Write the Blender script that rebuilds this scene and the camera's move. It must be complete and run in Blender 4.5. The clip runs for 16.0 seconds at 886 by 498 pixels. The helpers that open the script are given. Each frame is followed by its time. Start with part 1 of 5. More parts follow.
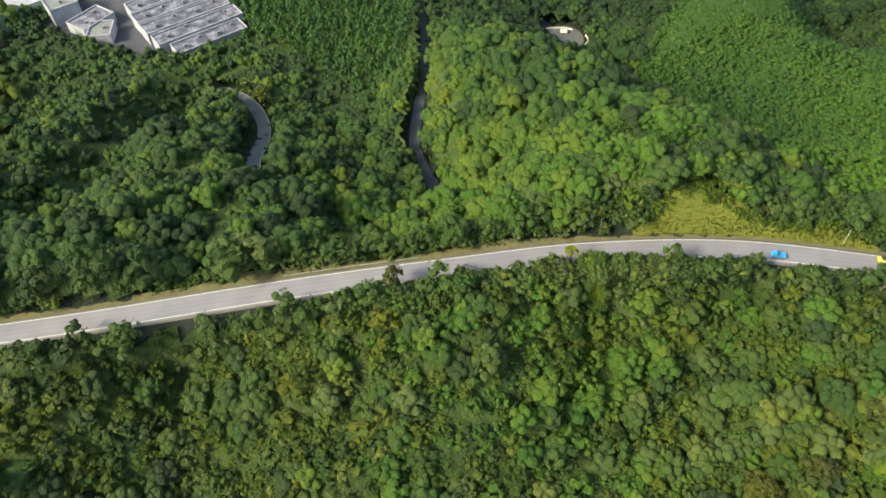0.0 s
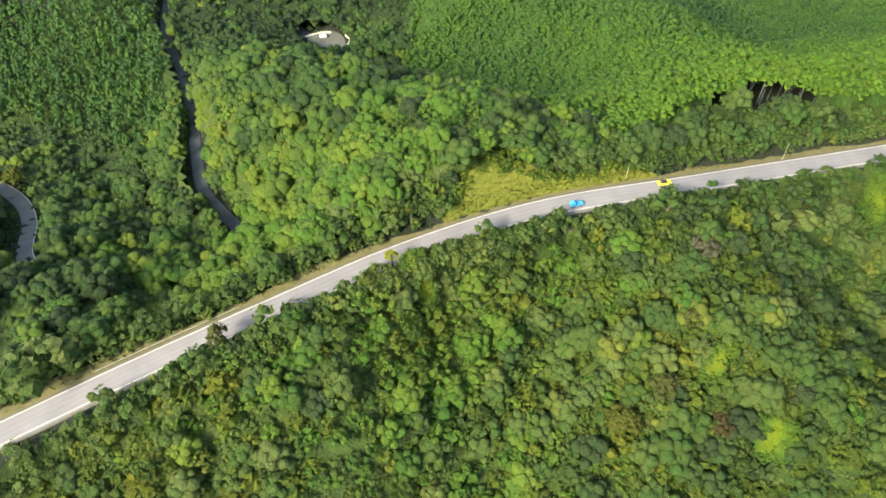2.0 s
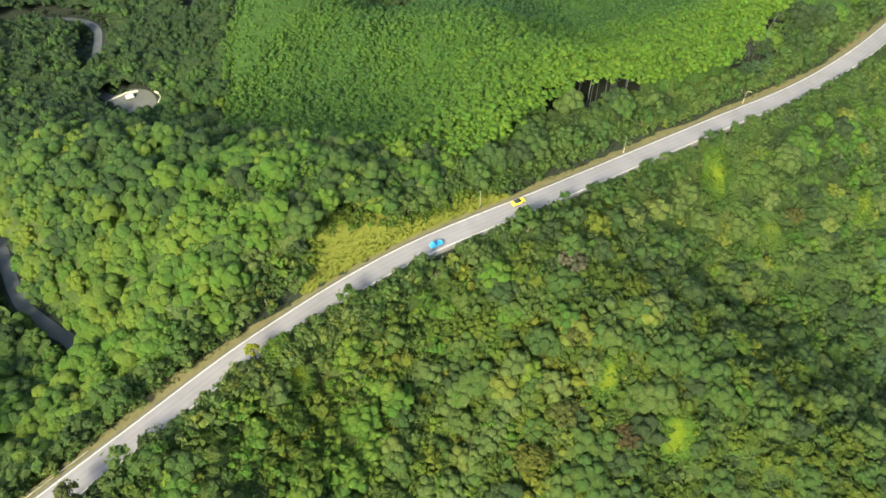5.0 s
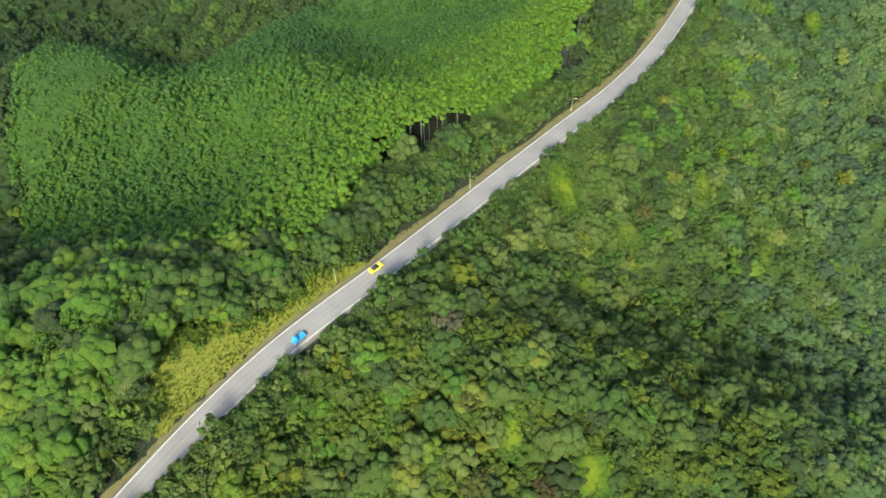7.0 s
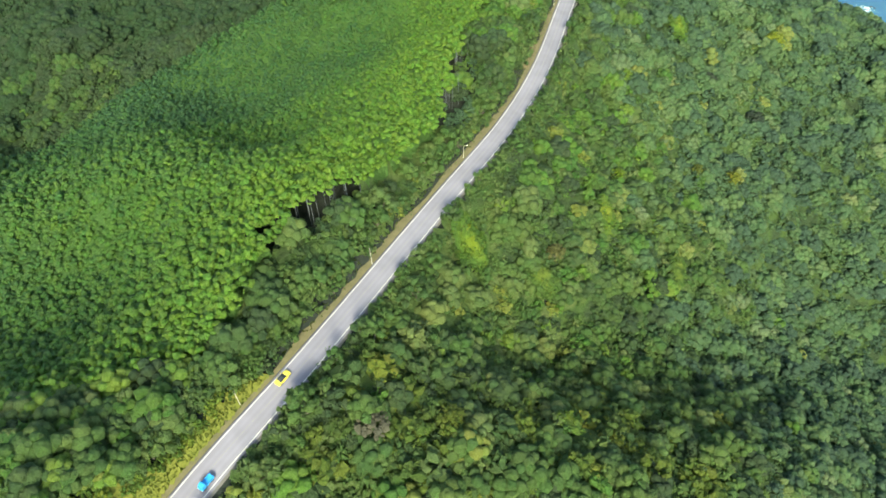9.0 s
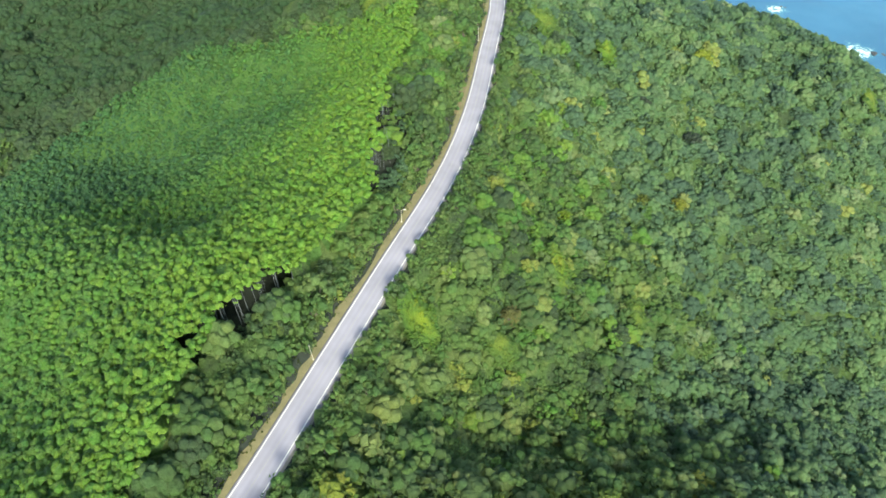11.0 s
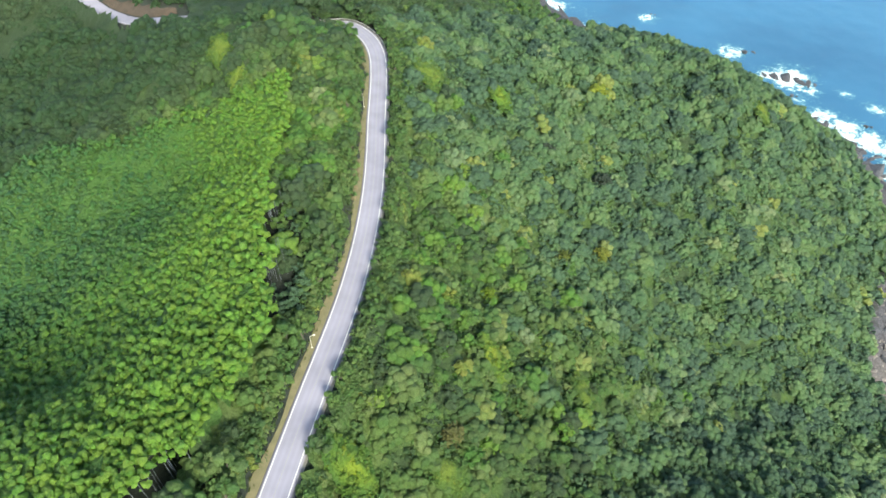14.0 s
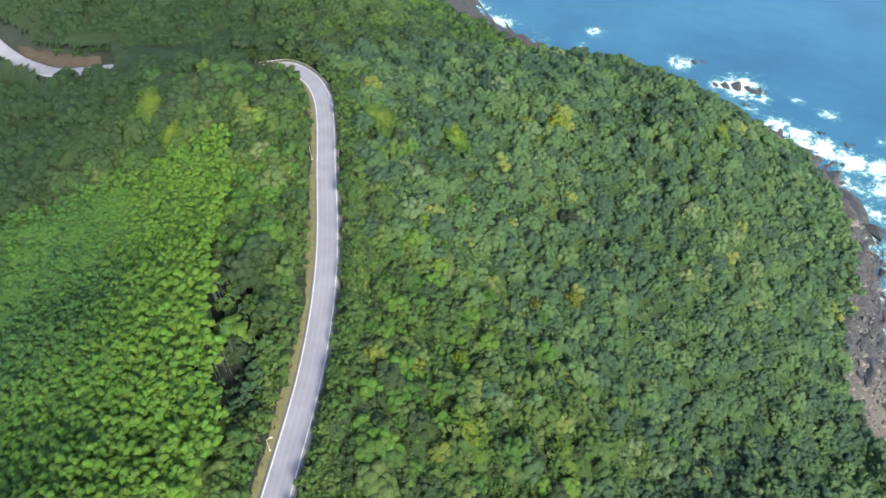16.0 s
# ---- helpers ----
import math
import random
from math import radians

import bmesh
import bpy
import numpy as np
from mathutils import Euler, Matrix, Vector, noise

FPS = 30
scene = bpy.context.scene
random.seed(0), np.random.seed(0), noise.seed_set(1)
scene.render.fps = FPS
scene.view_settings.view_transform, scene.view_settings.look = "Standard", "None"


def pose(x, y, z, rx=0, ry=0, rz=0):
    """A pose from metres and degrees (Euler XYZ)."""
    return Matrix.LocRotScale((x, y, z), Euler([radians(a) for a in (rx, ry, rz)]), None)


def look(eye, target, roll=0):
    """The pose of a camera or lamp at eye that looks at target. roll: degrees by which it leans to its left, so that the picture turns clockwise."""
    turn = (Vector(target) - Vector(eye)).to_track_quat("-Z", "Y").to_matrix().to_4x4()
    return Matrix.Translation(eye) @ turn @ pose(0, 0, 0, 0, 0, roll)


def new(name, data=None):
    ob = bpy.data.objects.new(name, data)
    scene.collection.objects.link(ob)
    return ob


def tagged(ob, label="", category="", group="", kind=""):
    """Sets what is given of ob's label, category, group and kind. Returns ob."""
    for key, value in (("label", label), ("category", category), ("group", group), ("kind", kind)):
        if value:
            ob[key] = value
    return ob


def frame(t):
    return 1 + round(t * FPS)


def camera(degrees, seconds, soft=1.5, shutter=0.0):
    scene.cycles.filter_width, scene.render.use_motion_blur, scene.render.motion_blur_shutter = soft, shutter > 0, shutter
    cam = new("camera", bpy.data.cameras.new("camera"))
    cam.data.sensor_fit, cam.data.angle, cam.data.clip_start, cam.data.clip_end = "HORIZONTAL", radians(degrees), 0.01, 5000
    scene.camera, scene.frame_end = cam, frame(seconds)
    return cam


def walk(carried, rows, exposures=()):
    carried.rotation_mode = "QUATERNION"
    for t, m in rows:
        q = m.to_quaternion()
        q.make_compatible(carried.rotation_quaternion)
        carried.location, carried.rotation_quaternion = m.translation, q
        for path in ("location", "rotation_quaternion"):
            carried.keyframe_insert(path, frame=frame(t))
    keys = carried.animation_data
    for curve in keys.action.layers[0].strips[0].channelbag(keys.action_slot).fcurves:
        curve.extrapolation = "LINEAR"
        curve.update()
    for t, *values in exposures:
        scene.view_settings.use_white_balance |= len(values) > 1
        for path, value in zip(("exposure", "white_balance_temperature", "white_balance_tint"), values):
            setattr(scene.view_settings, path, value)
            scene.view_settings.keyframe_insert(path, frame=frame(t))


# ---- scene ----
cam = camera(64.07, 16.0, soft=1.6)
PATH = [
    (0, (24.56, -65.99, 280.67), (-34.37, -41.35, 203.73), -0.28),
    (0.5, (23.92, -65.14, 280.58), (-32.67, -35.85, 203.51), -0.18),
    (1, (23.11, -64.29, 280.44), (-30.83, -30.40, 203.36), 0.01),
    (1.5, (21.98, -63.15, 280.61), (-28.02, -23.73, 203.50), 0.16),
    (2, (21.05, -61.45, 280.65), (-24.32, -16.70, 203.59), 0.25),
    (2.5, (19.89, -59.62, 280.67), (-22.26, -11.94, 203.53), 0.17),
    (3, (18.61, -57.15, 280.44), (-21.64, -7.98, 203.22), -0.04),
    (3.2, (17.95, -55.95, 280.43), (-21.63, -6.33, 203.17), -0.10),
    (5.3, (10.10, -41.30, 281.48), (-18.95, 15.28, 204.31), 0.04),
    (5.5, (9.48, -39.30, 281.13), (-18.04, 18.20, 204.08), -0.03),
    (6, (7.52, -34.26, 281.12), (-14.40, 25.70, 204.15), 0.02),
    (6.5, (5.79, -29.25, 280.56), (-11.13, 32.68, 203.89), 0.05),
    (7, (4.04, -23.73, 280.46), (-9.46, 39.21, 203.93), 0.08),
    (7.5, (2.87, -18.17, 280.03), (-6.73, 45.85, 203.81), 0.01),
    (8, (1.46, -12.34, 279.68), (-3.94, 52.48, 203.73), 0.07),
    (8.5, (0.56, -6.25, 279.47), (-1.19, 59.03, 203.74), -0.02),
    (9, (-0.00, 0.00, 279.45), (0.01, 65.50, 203.89), -0.06),
    (9.5, (-0.47, 6.22, 279.22), (0.71, 72.00, 203.90), -0.07),
    (10, (-0.95, 12.38, 278.84), (2.15, 78.40, 203.79), -0.06),
    (10.2, (-0.64, 14.84, 278.84), (3.68, 80.84, 203.83), -0.12),
    (12.3, (0.34, 40.35, 277.23), (13.83, 106.08, 203.09), 0.01),
    (12.5, (0.92, 42.86, 277.63), (15.11, 108.43, 203.46), -0.01),
    (13, (1.65, 48.84, 277.35), (18.99, 113.84, 203.36), 0.05),
    (13.5, (2.69, 54.66, 277.02), (22.62, 119.17, 203.25), 0.00),
    (14, (4.01, 60.37, 276.73), (26.20, 124.36, 203.16), 0.00),
    (14.5, (5.59, 65.97, 276.42), (29.89, 129.41, 203.04), -0.05),
    (15, (7.19, 71.48, 276.23), (33.28, 134.39, 203.00), -0.05),
    (15.5, (8.82, 76.96, 276.15), (36.03, 139.56, 203.06), 0.01),
    (16, (10.87, 82.33, 276.08), (38.81, 144.72, 203.09), -0.02),
]
EXPOSURES = [(0, 1.20, 8600, -7), (3, 1.90, 9000, -6), (7, 1.50, 8500, -12), (10, 1.87, 7400, -8), (13, 1.94, 7000, -3), (16, 1.61, 6800, 0)]
walk(cam, [(t, look(eye, target, roll)) for t, eye, target, roll in PATH], EXPOSURES)

# ---- world and sun: a soft, hazy sun from the south ----
SUN_AZ, SUN_EL = radians(177), radians(35)  # direction towards the sun, clockwise from +y
world = bpy.data.worlds.new("world")
scene.world = world
world.use_nodes = True
wn = world.node_tree.nodes
sky = wn.new("ShaderNodeTexSky")
sky.sky_type, sky.sun_disc, sky.sun_elevation, sky.sun_rotation = "NISHITA", False, SUN_EL, SUN_AZ
sky.air_density, sky.dust_density, sky.ozone_density = 1.0, 2.0, 1.0
wn["Background"].inputs["Strength"].default_value = 0.15
world.node_tree.links.new(sky.outputs["Color"], wn["Background"].inputs["Color"])
sun_data = bpy.data.lights.new("sun", "SUN")
sun_data.energy, sun_data.angle, sun_data.color = 3.4, radians(17), (1.0, 0.93, 0.80)
sun = new("sun", sun_data)
sun.matrix_world = look((0, 0, 400), (-math.sin(SUN_AZ) * math.cos(SUN_EL), -math.cos(SUN_AZ) * math.cos(SUN_EL), 400 - math.sin(SUN_EL)))


# ---- the land's shape ----
# Lines of the land: x, y and the height of the forest's roof; the ground lies TREE_H below it
TREE_H = 9.0
LAND = {
    "south_spur": [(-128, -96, 134), (-142, -112, 132), (-140, -180, 130)],
    "west_spur": [(-105, -39, 130), (-132, -52, 128), (-150, -80, 126), (-175, -92, 117), (-212, -86, 103), (-240, -64, 90), (-252, -58, 84)],
    "west_dip": [(-168, -122, 108), (-205, -110, 90), (-236, -92, 80), (-258, -74, 73)],
    "back_spur": [(-190, -150, 112), (-228, -132, 101), (-254, -108, 93), (-276, -82, 86), (-290, -56, 79)],
    "back_dip": [(-262, -150, 78), (-292, -126, 72), (-306, -100, 70)],
    "west_valley": [(-112, -15, 123), (-131, -4, 112), (-180, -16, 95), (-222, -18, 80), (-225, 8, 84), (-283, -6, 76), (-340, -50, 70), (-420, -90, 66)],
    "west_hill": [(-69, 41, 153), (-87, 53, 157), (-125, 42, 138), (-150, 50, 134), (-188, 38, 124), (-235, 48, 101), (-275, 60, 88), (-340, 60, 95)],
    "bowl": [(-67, 95, 141), (-95, 106, 122), (-104, 145, 112), (-122, 128, 105), (-150, 143, 97), (-174, 112, 90), (-212, 100, 86), (-240, 122, 84), (-300, 150, 80)],
    "plantation_ridge": [(-39, 110, 148), (-46, 140, 143), (-66, 166, 133), (-88, 174, 126), (-102, 164, 126), (-150, 166, 110), (-204, 208, 95), (-260, 200, 90)],
    "north_gully": [(2, 177, 141), (-1, 206, 140), (-27, 206, 130), (-53, 204, 111), (-76, 206, 106), (-75, 236, 96), (-114, 264, 85), (-187, 238, 70), (-240, 270, 64)],
    "north_ridge": [(24, 284, 138), (-38, 286, 122), (-26, 258, 111), (-81, 277, 106), (-36, 239, 116)],
    "plantation_dip": [(-164, 211, 86), (-126, 199, 106), (-98, 195, 117), (-83, 175, 126), (-79, 216, 103), (-59, 179, 123), (-114, 238, 92)],
    "north_crest": [(-171, 260, 73), (-161, 270, 77), (-151, 279, 82), (-139, 291, 87), (-127, 298, 92), (-113, 302, 97), (-103, 306, 99)],
    "north_slope": [(-183, 294, 96), (-189, 283, 84), (-167, 294, 90), (-152, 297, 82), (-124, 318, 89)],
    "gully_head": [(-96, 256, 86), (-135, 259, 88), (-43, 267, 108), (-46, 224, 114)],
    "bend_knoll": [(31, 306, 145), (15, 306, 145), (3, 317, 140), (-17, 304, 136), (-28, 302, 131), (-45, 303, 120), (-64, 316, 116), (-8, 294, 129), (43, 314, 127)],
    "knoll_back": [(-40, 347, 118), (-49, 345, 113), (-87, 367, 100)],
    "north_far": [(-270, 350, 88), (-235, 385, 95), (-180, 410, 104)],
    "far_north": [(-20, 365, 130), (15, 362, 130), (-67, 373, 108), (-92, 340, 101), (78, 356, 113), (-20, 460, 150), (90, 480, 140)],
    "home_slope": [(-72, -47, 132), (-63, -26, 138), (-58, -1, 134), (-46, 30, 127), (-48, -34, 122), (-36, -12, 119), (-27, 14, 117), (-4, 30, 122), (22, 43, 116), (-36, 31, 121), (-48, 44, 131), (-60, 12, 132), (-99, -92, 122), (-60, -110, 96), (20, -20, 88)],
    "east_spur": [(-16, 73, 141), (3, 68, 135), (14, 56, 128), (35, 65, 129), (46, 61, 126), (82, 82, 108), (109, 87, 90), (150, 92, 62), (190, 100, 30)],
    "east_gully": [(2, 111, 128), (27, 112, 109), (55, 115, 102), (82, 109, 90), (104, 143, 73), (118, 141, 64), (164, 159, 42), (204, 136, 29), (214, 128, 29), (227, 117, 25)],
    "head_slope": [(8, 133, 126), (34, 140, 120), (55, 157, 111), (80, 151, 95), (97, 159, 88), (63, 188, 108), (45, 212, 125), (57, 200, 114), (44, 149, 119), (18, 130, 123)],
    "head_face": [(97, 213, 94), (80, 229, 110), (115, 205, 89), (153, 191, 66), (167, 202, 75), (185, 220, 79), (171, 180, 60), (105, 250, 106), (74, 250, 118), (154, 244, 91), (140, 165, 53)],
    "head_ridge": [(73, 281, 125), (102, 279, 114), (148, 286, 112), (150, 307, 112), (195, 277, 93), (206, 303, 91), (212, 269, 95), (226, 247, 77), (211, 247, 83), (221, 226, 66), (224, 199, 47), (220, 171, 34), (240, 290, 85), (228, 325, 84), (262, 272, 70), (282, 252, 47), (203, 350, 84)],
    "back_slope": [(108, 342, 107), (166, 389, 72), (192, 388, 52), (262, 335, 52), (180, 440, 46), (138, 520, 56)],
    "shore": [(231, 100, 14), (233, 139, 15), (241, 163, 15), (261, 186, 16), (283, 205, 17), (304, 226, 17), (320, 246, 17), (330, 270, 17), (334, 300, 17), (322, 335, 16), (300, 380, 15), (264, 430, 15), (242, 500, 14), (222, 545, 14)],
    "shelf": [(256, 112, 9), (259, 150, 10), (272, 172, 11), (302, 199, 10), (324, 222, 9.0), (341, 250, 8.8), (350, 280, 9.2), (351, 308, 9.2), (340, 345, 9), (318, 392, 8), (281, 445, 8), (258, 510, 8)],
    "sea_bed": [(200, 40, 0), (285, 95, 2), (302, 165, 2), (345, 210, 3), (378, 255, 3), (388, 310, 2), (370, 370, 0), (340, 440, -2), (310, 530, -4), (460, 280, -30), (420, 420, -30)],
    "beyond": [(-480, -250, 110), (-520, 0, 100), (-520, 250, 130), (-330, 400, 120), (-100, 620, 160), (80, -150, 60), (-60, -260, 90), (-250, -280, 120)],
}
ROAD = [(-112.9, -140.9, 127.7), (-104.3, -108.0, 129.3), (-92.5, -59.8, 131.8), (-81.1, -19.9, 134.2), (-70.1, 15.5, 136.2), (-54.3, 52.4, 137.1), (-30.1, 92.1, 136.7), (0.2, 146.4, 132.9), (20.9, 183.2, 130.4), (35.2, 216.6, 128.4), (47.2, 255.1, 126.0), (60.0, 302.0, 123.2), (56.2, 327.2, 121.6), (43.1, 333.8, 120.7)]


def spline(knots, n=16):
    """Points along a smooth line through the knots."""
    p = np.array(knots, float)
    p = np.vstack([2 * p[0] - p[1], p, 2 * p[-1] - p[-2]])
    out = []
    for a, b, c, d in zip(p[:-3], p[1:-2], p[2:-1], p[3:]):
        for u in np.arange(n) / n:
            out.append(0.5 * (2 * b + (c - a) * u + (2 * a - 5 * b + 4 * c - d) * u * u + (3 * b - a - 3 * c + d) * u**3))
    return np.array(out + [p[-2]])


def sides(line):
    """Unit vectors to the left of a line, level."""
    t = np.gradient(line[:, :2], axis=0)
    t /= np.linalg.norm(t, axis=1)[:, None]
    return np.stack([-t[:, 1], t[:, 0]], 1)


ROAD_LINE = spline(ROAD, 20)
ROAD_LEFT = sides(ROAD_LINE)


def beside(line, left, x, y):
    """Distance to the left of a line (negative: to its right), and its height there."""
    shape = np.shape(x)
    q = np.stack([np.ravel(x), np.ravel(y)], 1)
    d2 = ((q[:, None, :] - line[None, :, :2]) ** 2).sum(2)
    i = d2.argmin(1)
    side = np.sign(((q - line[i, :2]) * left[i]).sum(1))
    return (np.sqrt(d2[np.arange(len(q)), i]) * side).reshape(shape), line[i, 2].reshape(shape), i.reshape(shape)


SPOTS = np.array([p for line in LAND.values() for p in line], float)
SOFT = 9.0


def _swell(d):
    return np.sqrt(d * d + SOFT * SOFT)


_road_pts = np.vstack([ROAD_LINE[::12], ])
_ctrl = np.vstack([SPOTS - (0, 0, TREE_H), _road_pts])
_gaps = np.linalg.norm(_ctrl[:, None, :2] - _ctrl[None, :, :2], axis=2)
_a = np.zeros((len(_ctrl) + 1, len(_ctrl) + 1))
_a[:-1, :-1] = -_swell(_gaps) + 0.0 * np.eye(len(_ctrl))
_a[:-1, :-1] -= -0.8 * np.eye(len(_ctrl))
_a[-1, :-1] = _a[:-1, -1] = 1
WEIGHTS = np.linalg.solve(_a, np.r_[_ctrl[:, 2], 0])


def smooth(a, b, v):
    u = np.clip((v - a) / (b - a), 0, 1)
    return u * u * (3 - 2 * u)


def land(x, y):
    """Height of the natural ground."""
    x, y = np.asarray(x, float), np.asarray(y, float)
    q = np.stack([x.ravel(), y.ravel()], 1)
    out = np.empty(len(q))
    for i in range(0, len(q), 20000):
        d = np.linalg.norm(q[i:i + 20000, None] - _ctrl[None, :, :2], axis=2)
        out[i:i + 20000] = -_swell(d) @ WEIGHTS[:-1] + WEIGHTS[-1]
    return out.reshape(x.shape)

# ---- materials ----
def material(name, rough=0.7, metal=0.0):
    m = bpy.data.materials.new(name)
    m.use_nodes = True
    b = m.node_tree.nodes["Principled BSDF"]
    b.inputs["Roughness"].default_value, b.inputs["Metallic"].default_value = rough, metal
    return m, m.node_tree.nodes, m.node_tree.links, b


def node(nodes, kind, **values):
    n = nodes.new(kind)
    for key, value in values.items():
        n.inputs[key.replace("_", " ")].default_value = value
    return n


def ramp(nodes, stops):
    r = nodes.new("ShaderNodeValToRGB")
    while len(r.color_ramp.elements) < len(stops):
        r.color_ramp.elements.new(0.5)
    for e, (at, colour) in zip(r.color_ramp.elements, stops):
        e.position, e.color = at, (*colour, 1)
    return r


def place(nodes):
    """World-sized coordinates."""
    return nodes.new("ShaderNodeNewGeometry").outputs["Position"]


def grainy(name, dark, light, scale, rough=0.8, fine=12.0, bump=0.3, distance=0.05, metal=0.0, spread=0.0):
    """Two colours mixed by coarse and fine noise, with a fine relief; spread: how far whole objects differ."""
    m, n, l, b = material(name, rough, metal)
    at = place(n)
    big = node(n, "ShaderNodeTexNoise", Scale=scale, Detail=5.0)
    small = node(n, "ShaderNodeTexNoise", Scale=scale * fine, Detail=3.0)
    l.new(at, big.inputs["Vector"]), l.new(at, small.inputs["Vector"])
    mix = n.new("ShaderNodeMath")
    mix.operation = "MULTIPLY_ADD"
    mix.inputs[1].default_value = 0.45
    l.new(small.outputs["Fac"], mix.inputs[0])
    half = n.new("ShaderNodeMath")
    half.operation = "MULTIPLY"
    half.inputs[1].default_value = 0.6
    l.new(big.outputs["Fac"], half.inputs[0]), l.new(half.outputs[0], mix.inputs[2])
    r = ramp(n, [(0.3, dark), (0.7, light)])
    l.new(mix.outputs[0], r.inputs["Fac"])
    colour = r.outputs["Color"]
    if spread:
        info = n.new("ShaderNodeObjectInfo")
        hsv = node(n, "ShaderNodeHueSaturation")
        scale_v = n.new("ShaderNodeMapRange")
        scale_v.inputs["To Min"].default_value, scale_v.inputs["To Max"].default_value = 1 - spread, 1 + spread
        l.new(info.outputs["Random"], scale_v.inputs["Value"])
        l.new(scale_v.outputs["Result"], hsv.inputs["Value"]), l.new(colour, hsv.inputs["Color"])
        colour = hsv.outputs["Color"]
    l.new(colour, b.inputs["Base Color"])
    bp = node(n, "ShaderNodeBump", Strength=bump, Distance=distance)
    l.new(small.outputs["Fac"], bp.inputs["Height"]), l.new(bp.outputs["Normal"], b.inputs["Normal"])
    return m


def foliage(name, stops, per_object=False, glow=0.5):
    """Leaves: a colour for each tree, mottled leaf by leaf, letting some light through."""
    m, n, l, b = material(name, 0.52)
    b.inputs["Specular IOR Level"].default_value = 0.4
    if per_object:
        tint = n.new("ShaderNodeObjectInfo").outputs["Random"]
    else:
        a = n.new("ShaderNodeAttribute")
        a.attribute_name = "tint"
        tint = a.outputs["Fac"]
    r = ramp(n, stops)
    l.new(tint, r.inputs["Fac"])
    at = place(n)
    leaf = node(n, "ShaderNodeTexNoise", Scale=2.6, Detail=4.0, Roughness=0.7)
    l.new(at, leaf.inputs["Vector"])
    var = node(n, "ShaderNodeMapRange", From_Min=0.3, From_Max=0.7, To_Min=0.7, To_Max=1.3)
    l.new(leaf.outputs["Fac"], var.inputs["Value"])
    hsv = node(n, "ShaderNodeHueSaturation")
    l.new(r.outputs["Color"], hsv.inputs["Color"]), l.new(var.outputs["Result"], hsv.inputs["Value"])
    fine = node(n, "ShaderNodeTexNoise", Scale=8.0, Detail=3.0)
    l.new(at, fine.inputs["Vector"])
    sat = node(n, "ShaderNodeMapRange", From_Min=0.3, From_Max=0.7, To_Min=0.86, To_Max=1.1)
    l.new(fine.outputs["Fac"], sat.inputs["Value"]), l.new(sat.outputs["Result"], hsv.inputs["Saturation"])
    isl = n.new("ShaderNodeNewGeometry").outputs["Random Per Island"]
    hue = node(n, "ShaderNodeMapRange", To_Min=0.485, To_Max=0.515)
    l.new(isl, hue.inputs["Value"]), l.new(hue.outputs["Result"], hsv.inputs["Hue"])
    l.new(hsv.outputs["Color"], b.inputs["Base Color"])
    tuft = node(n, "ShaderNodeTexNoise", Scale=1.05, Detail=3.0, Roughness=0.6)
    l.new(at, tuft.inputs["Vector"])
    high = n.new("ShaderNodeMath")
    high.operation = "MULTIPLY_ADD"
    high.inputs[1].default_value = 2.6
    l.new(tuft.outputs["Fac"], high.inputs[0]), l.new(leaf.outputs["Fac"], high.inputs[2])
    bp = node(n, "ShaderNodeBump", Strength=1.0, Distance=0.6)
    l.new(high.outputs[0], bp.inputs["Height"]), l.new(bp.outputs["Normal"], b.inputs["Normal"])
    t = n.new("ShaderNodeBsdfTranslucent")
    l.new(hsv.outputs["Color"], t.inputs["Color"])
    mix = n.new("ShaderNodeMixShader")
    mix.inputs[0].default_value = glow
    l.new(b.outputs[0], mix.inputs[1]), l.new(t.outputs[0], mix.inputs[2])
    l.new(mix.outputs[0], n["Material Output"].inputs["Surface"])
    return m


MIXED = [(0.0, (0.045, 0.082, 0.038)), (0.2, (0.058, 0.108, 0.040)), (0.45, (0.073, 0.146, 0.039)), (0.62, (0.096, 0.164, 0.046)), (0.8, (0.116, 0.178, 0.061)), (0.92, (0.143, 0.202, 0.073)), (0.985, (0.163, 0.216, 0.060)), (1.0, (0.180, 0.230, 0.052))]
PLANTED = [(0.0, (0.046, 0.122, 0.050)), (0.5, (0.080, 0.182, 0.040)), (1.0, (0.132, 0.258, 0.036))]
LIME = [(0.0, (0.058, 0.128, 0.030)), (0.45, (0.088, 0.166, 0.027)), (0.75, (0.138, 0.222, 0.026)), (1.0, (0.200, 0.265, 0.024))]
M_MIXED = foliage("mixed_leaves", MIXED)
M_COOL = foliage("sea_slope_leaves", [(0.0, (0.054, 0.106, 0.068)), (0.2, (0.068, 0.134, 0.071)), (0.45, (0.093, 0.170, 0.071)), (0.62, (0.111, 0.192, 0.078)), (0.8, (0.136, 0.208, 0.104)), (0.94, (0.171, 0.234, 0.120)), (1.0, (0.197, 0.250, 0.070))])
M_MIXED_ONE = foliage("roadside_leaves", [(0.0, MIXED[1][1]), (0.35, MIXED[2][1]), (0.75, MIXED[3][1]), (1.0, MIXED[4][1])], per_object=True)
# darkest stop lowered to carry the shade over the northern woods
M_VALLEY = foliage("valley_leaves", [(0.0, (0.034, 0.074, 0.030)), (0.3, (0.056, 0.120, 0.038)), (0.6, (0.082, 0.165, 0.040)), (0.85, (0.120, 0.205, 0.040)), (1.0, (0.165, 0.240, 0.038))])
M_OLIVE = foliage("olive_leaves", [(0.0, (0.052, 0.090, 0.026)), (0.4, (0.086, 0.142, 0.027)), (0.75, (0.122, 0.176, 0.030)), (1.0, (0.170, 0.202, 0.033))])
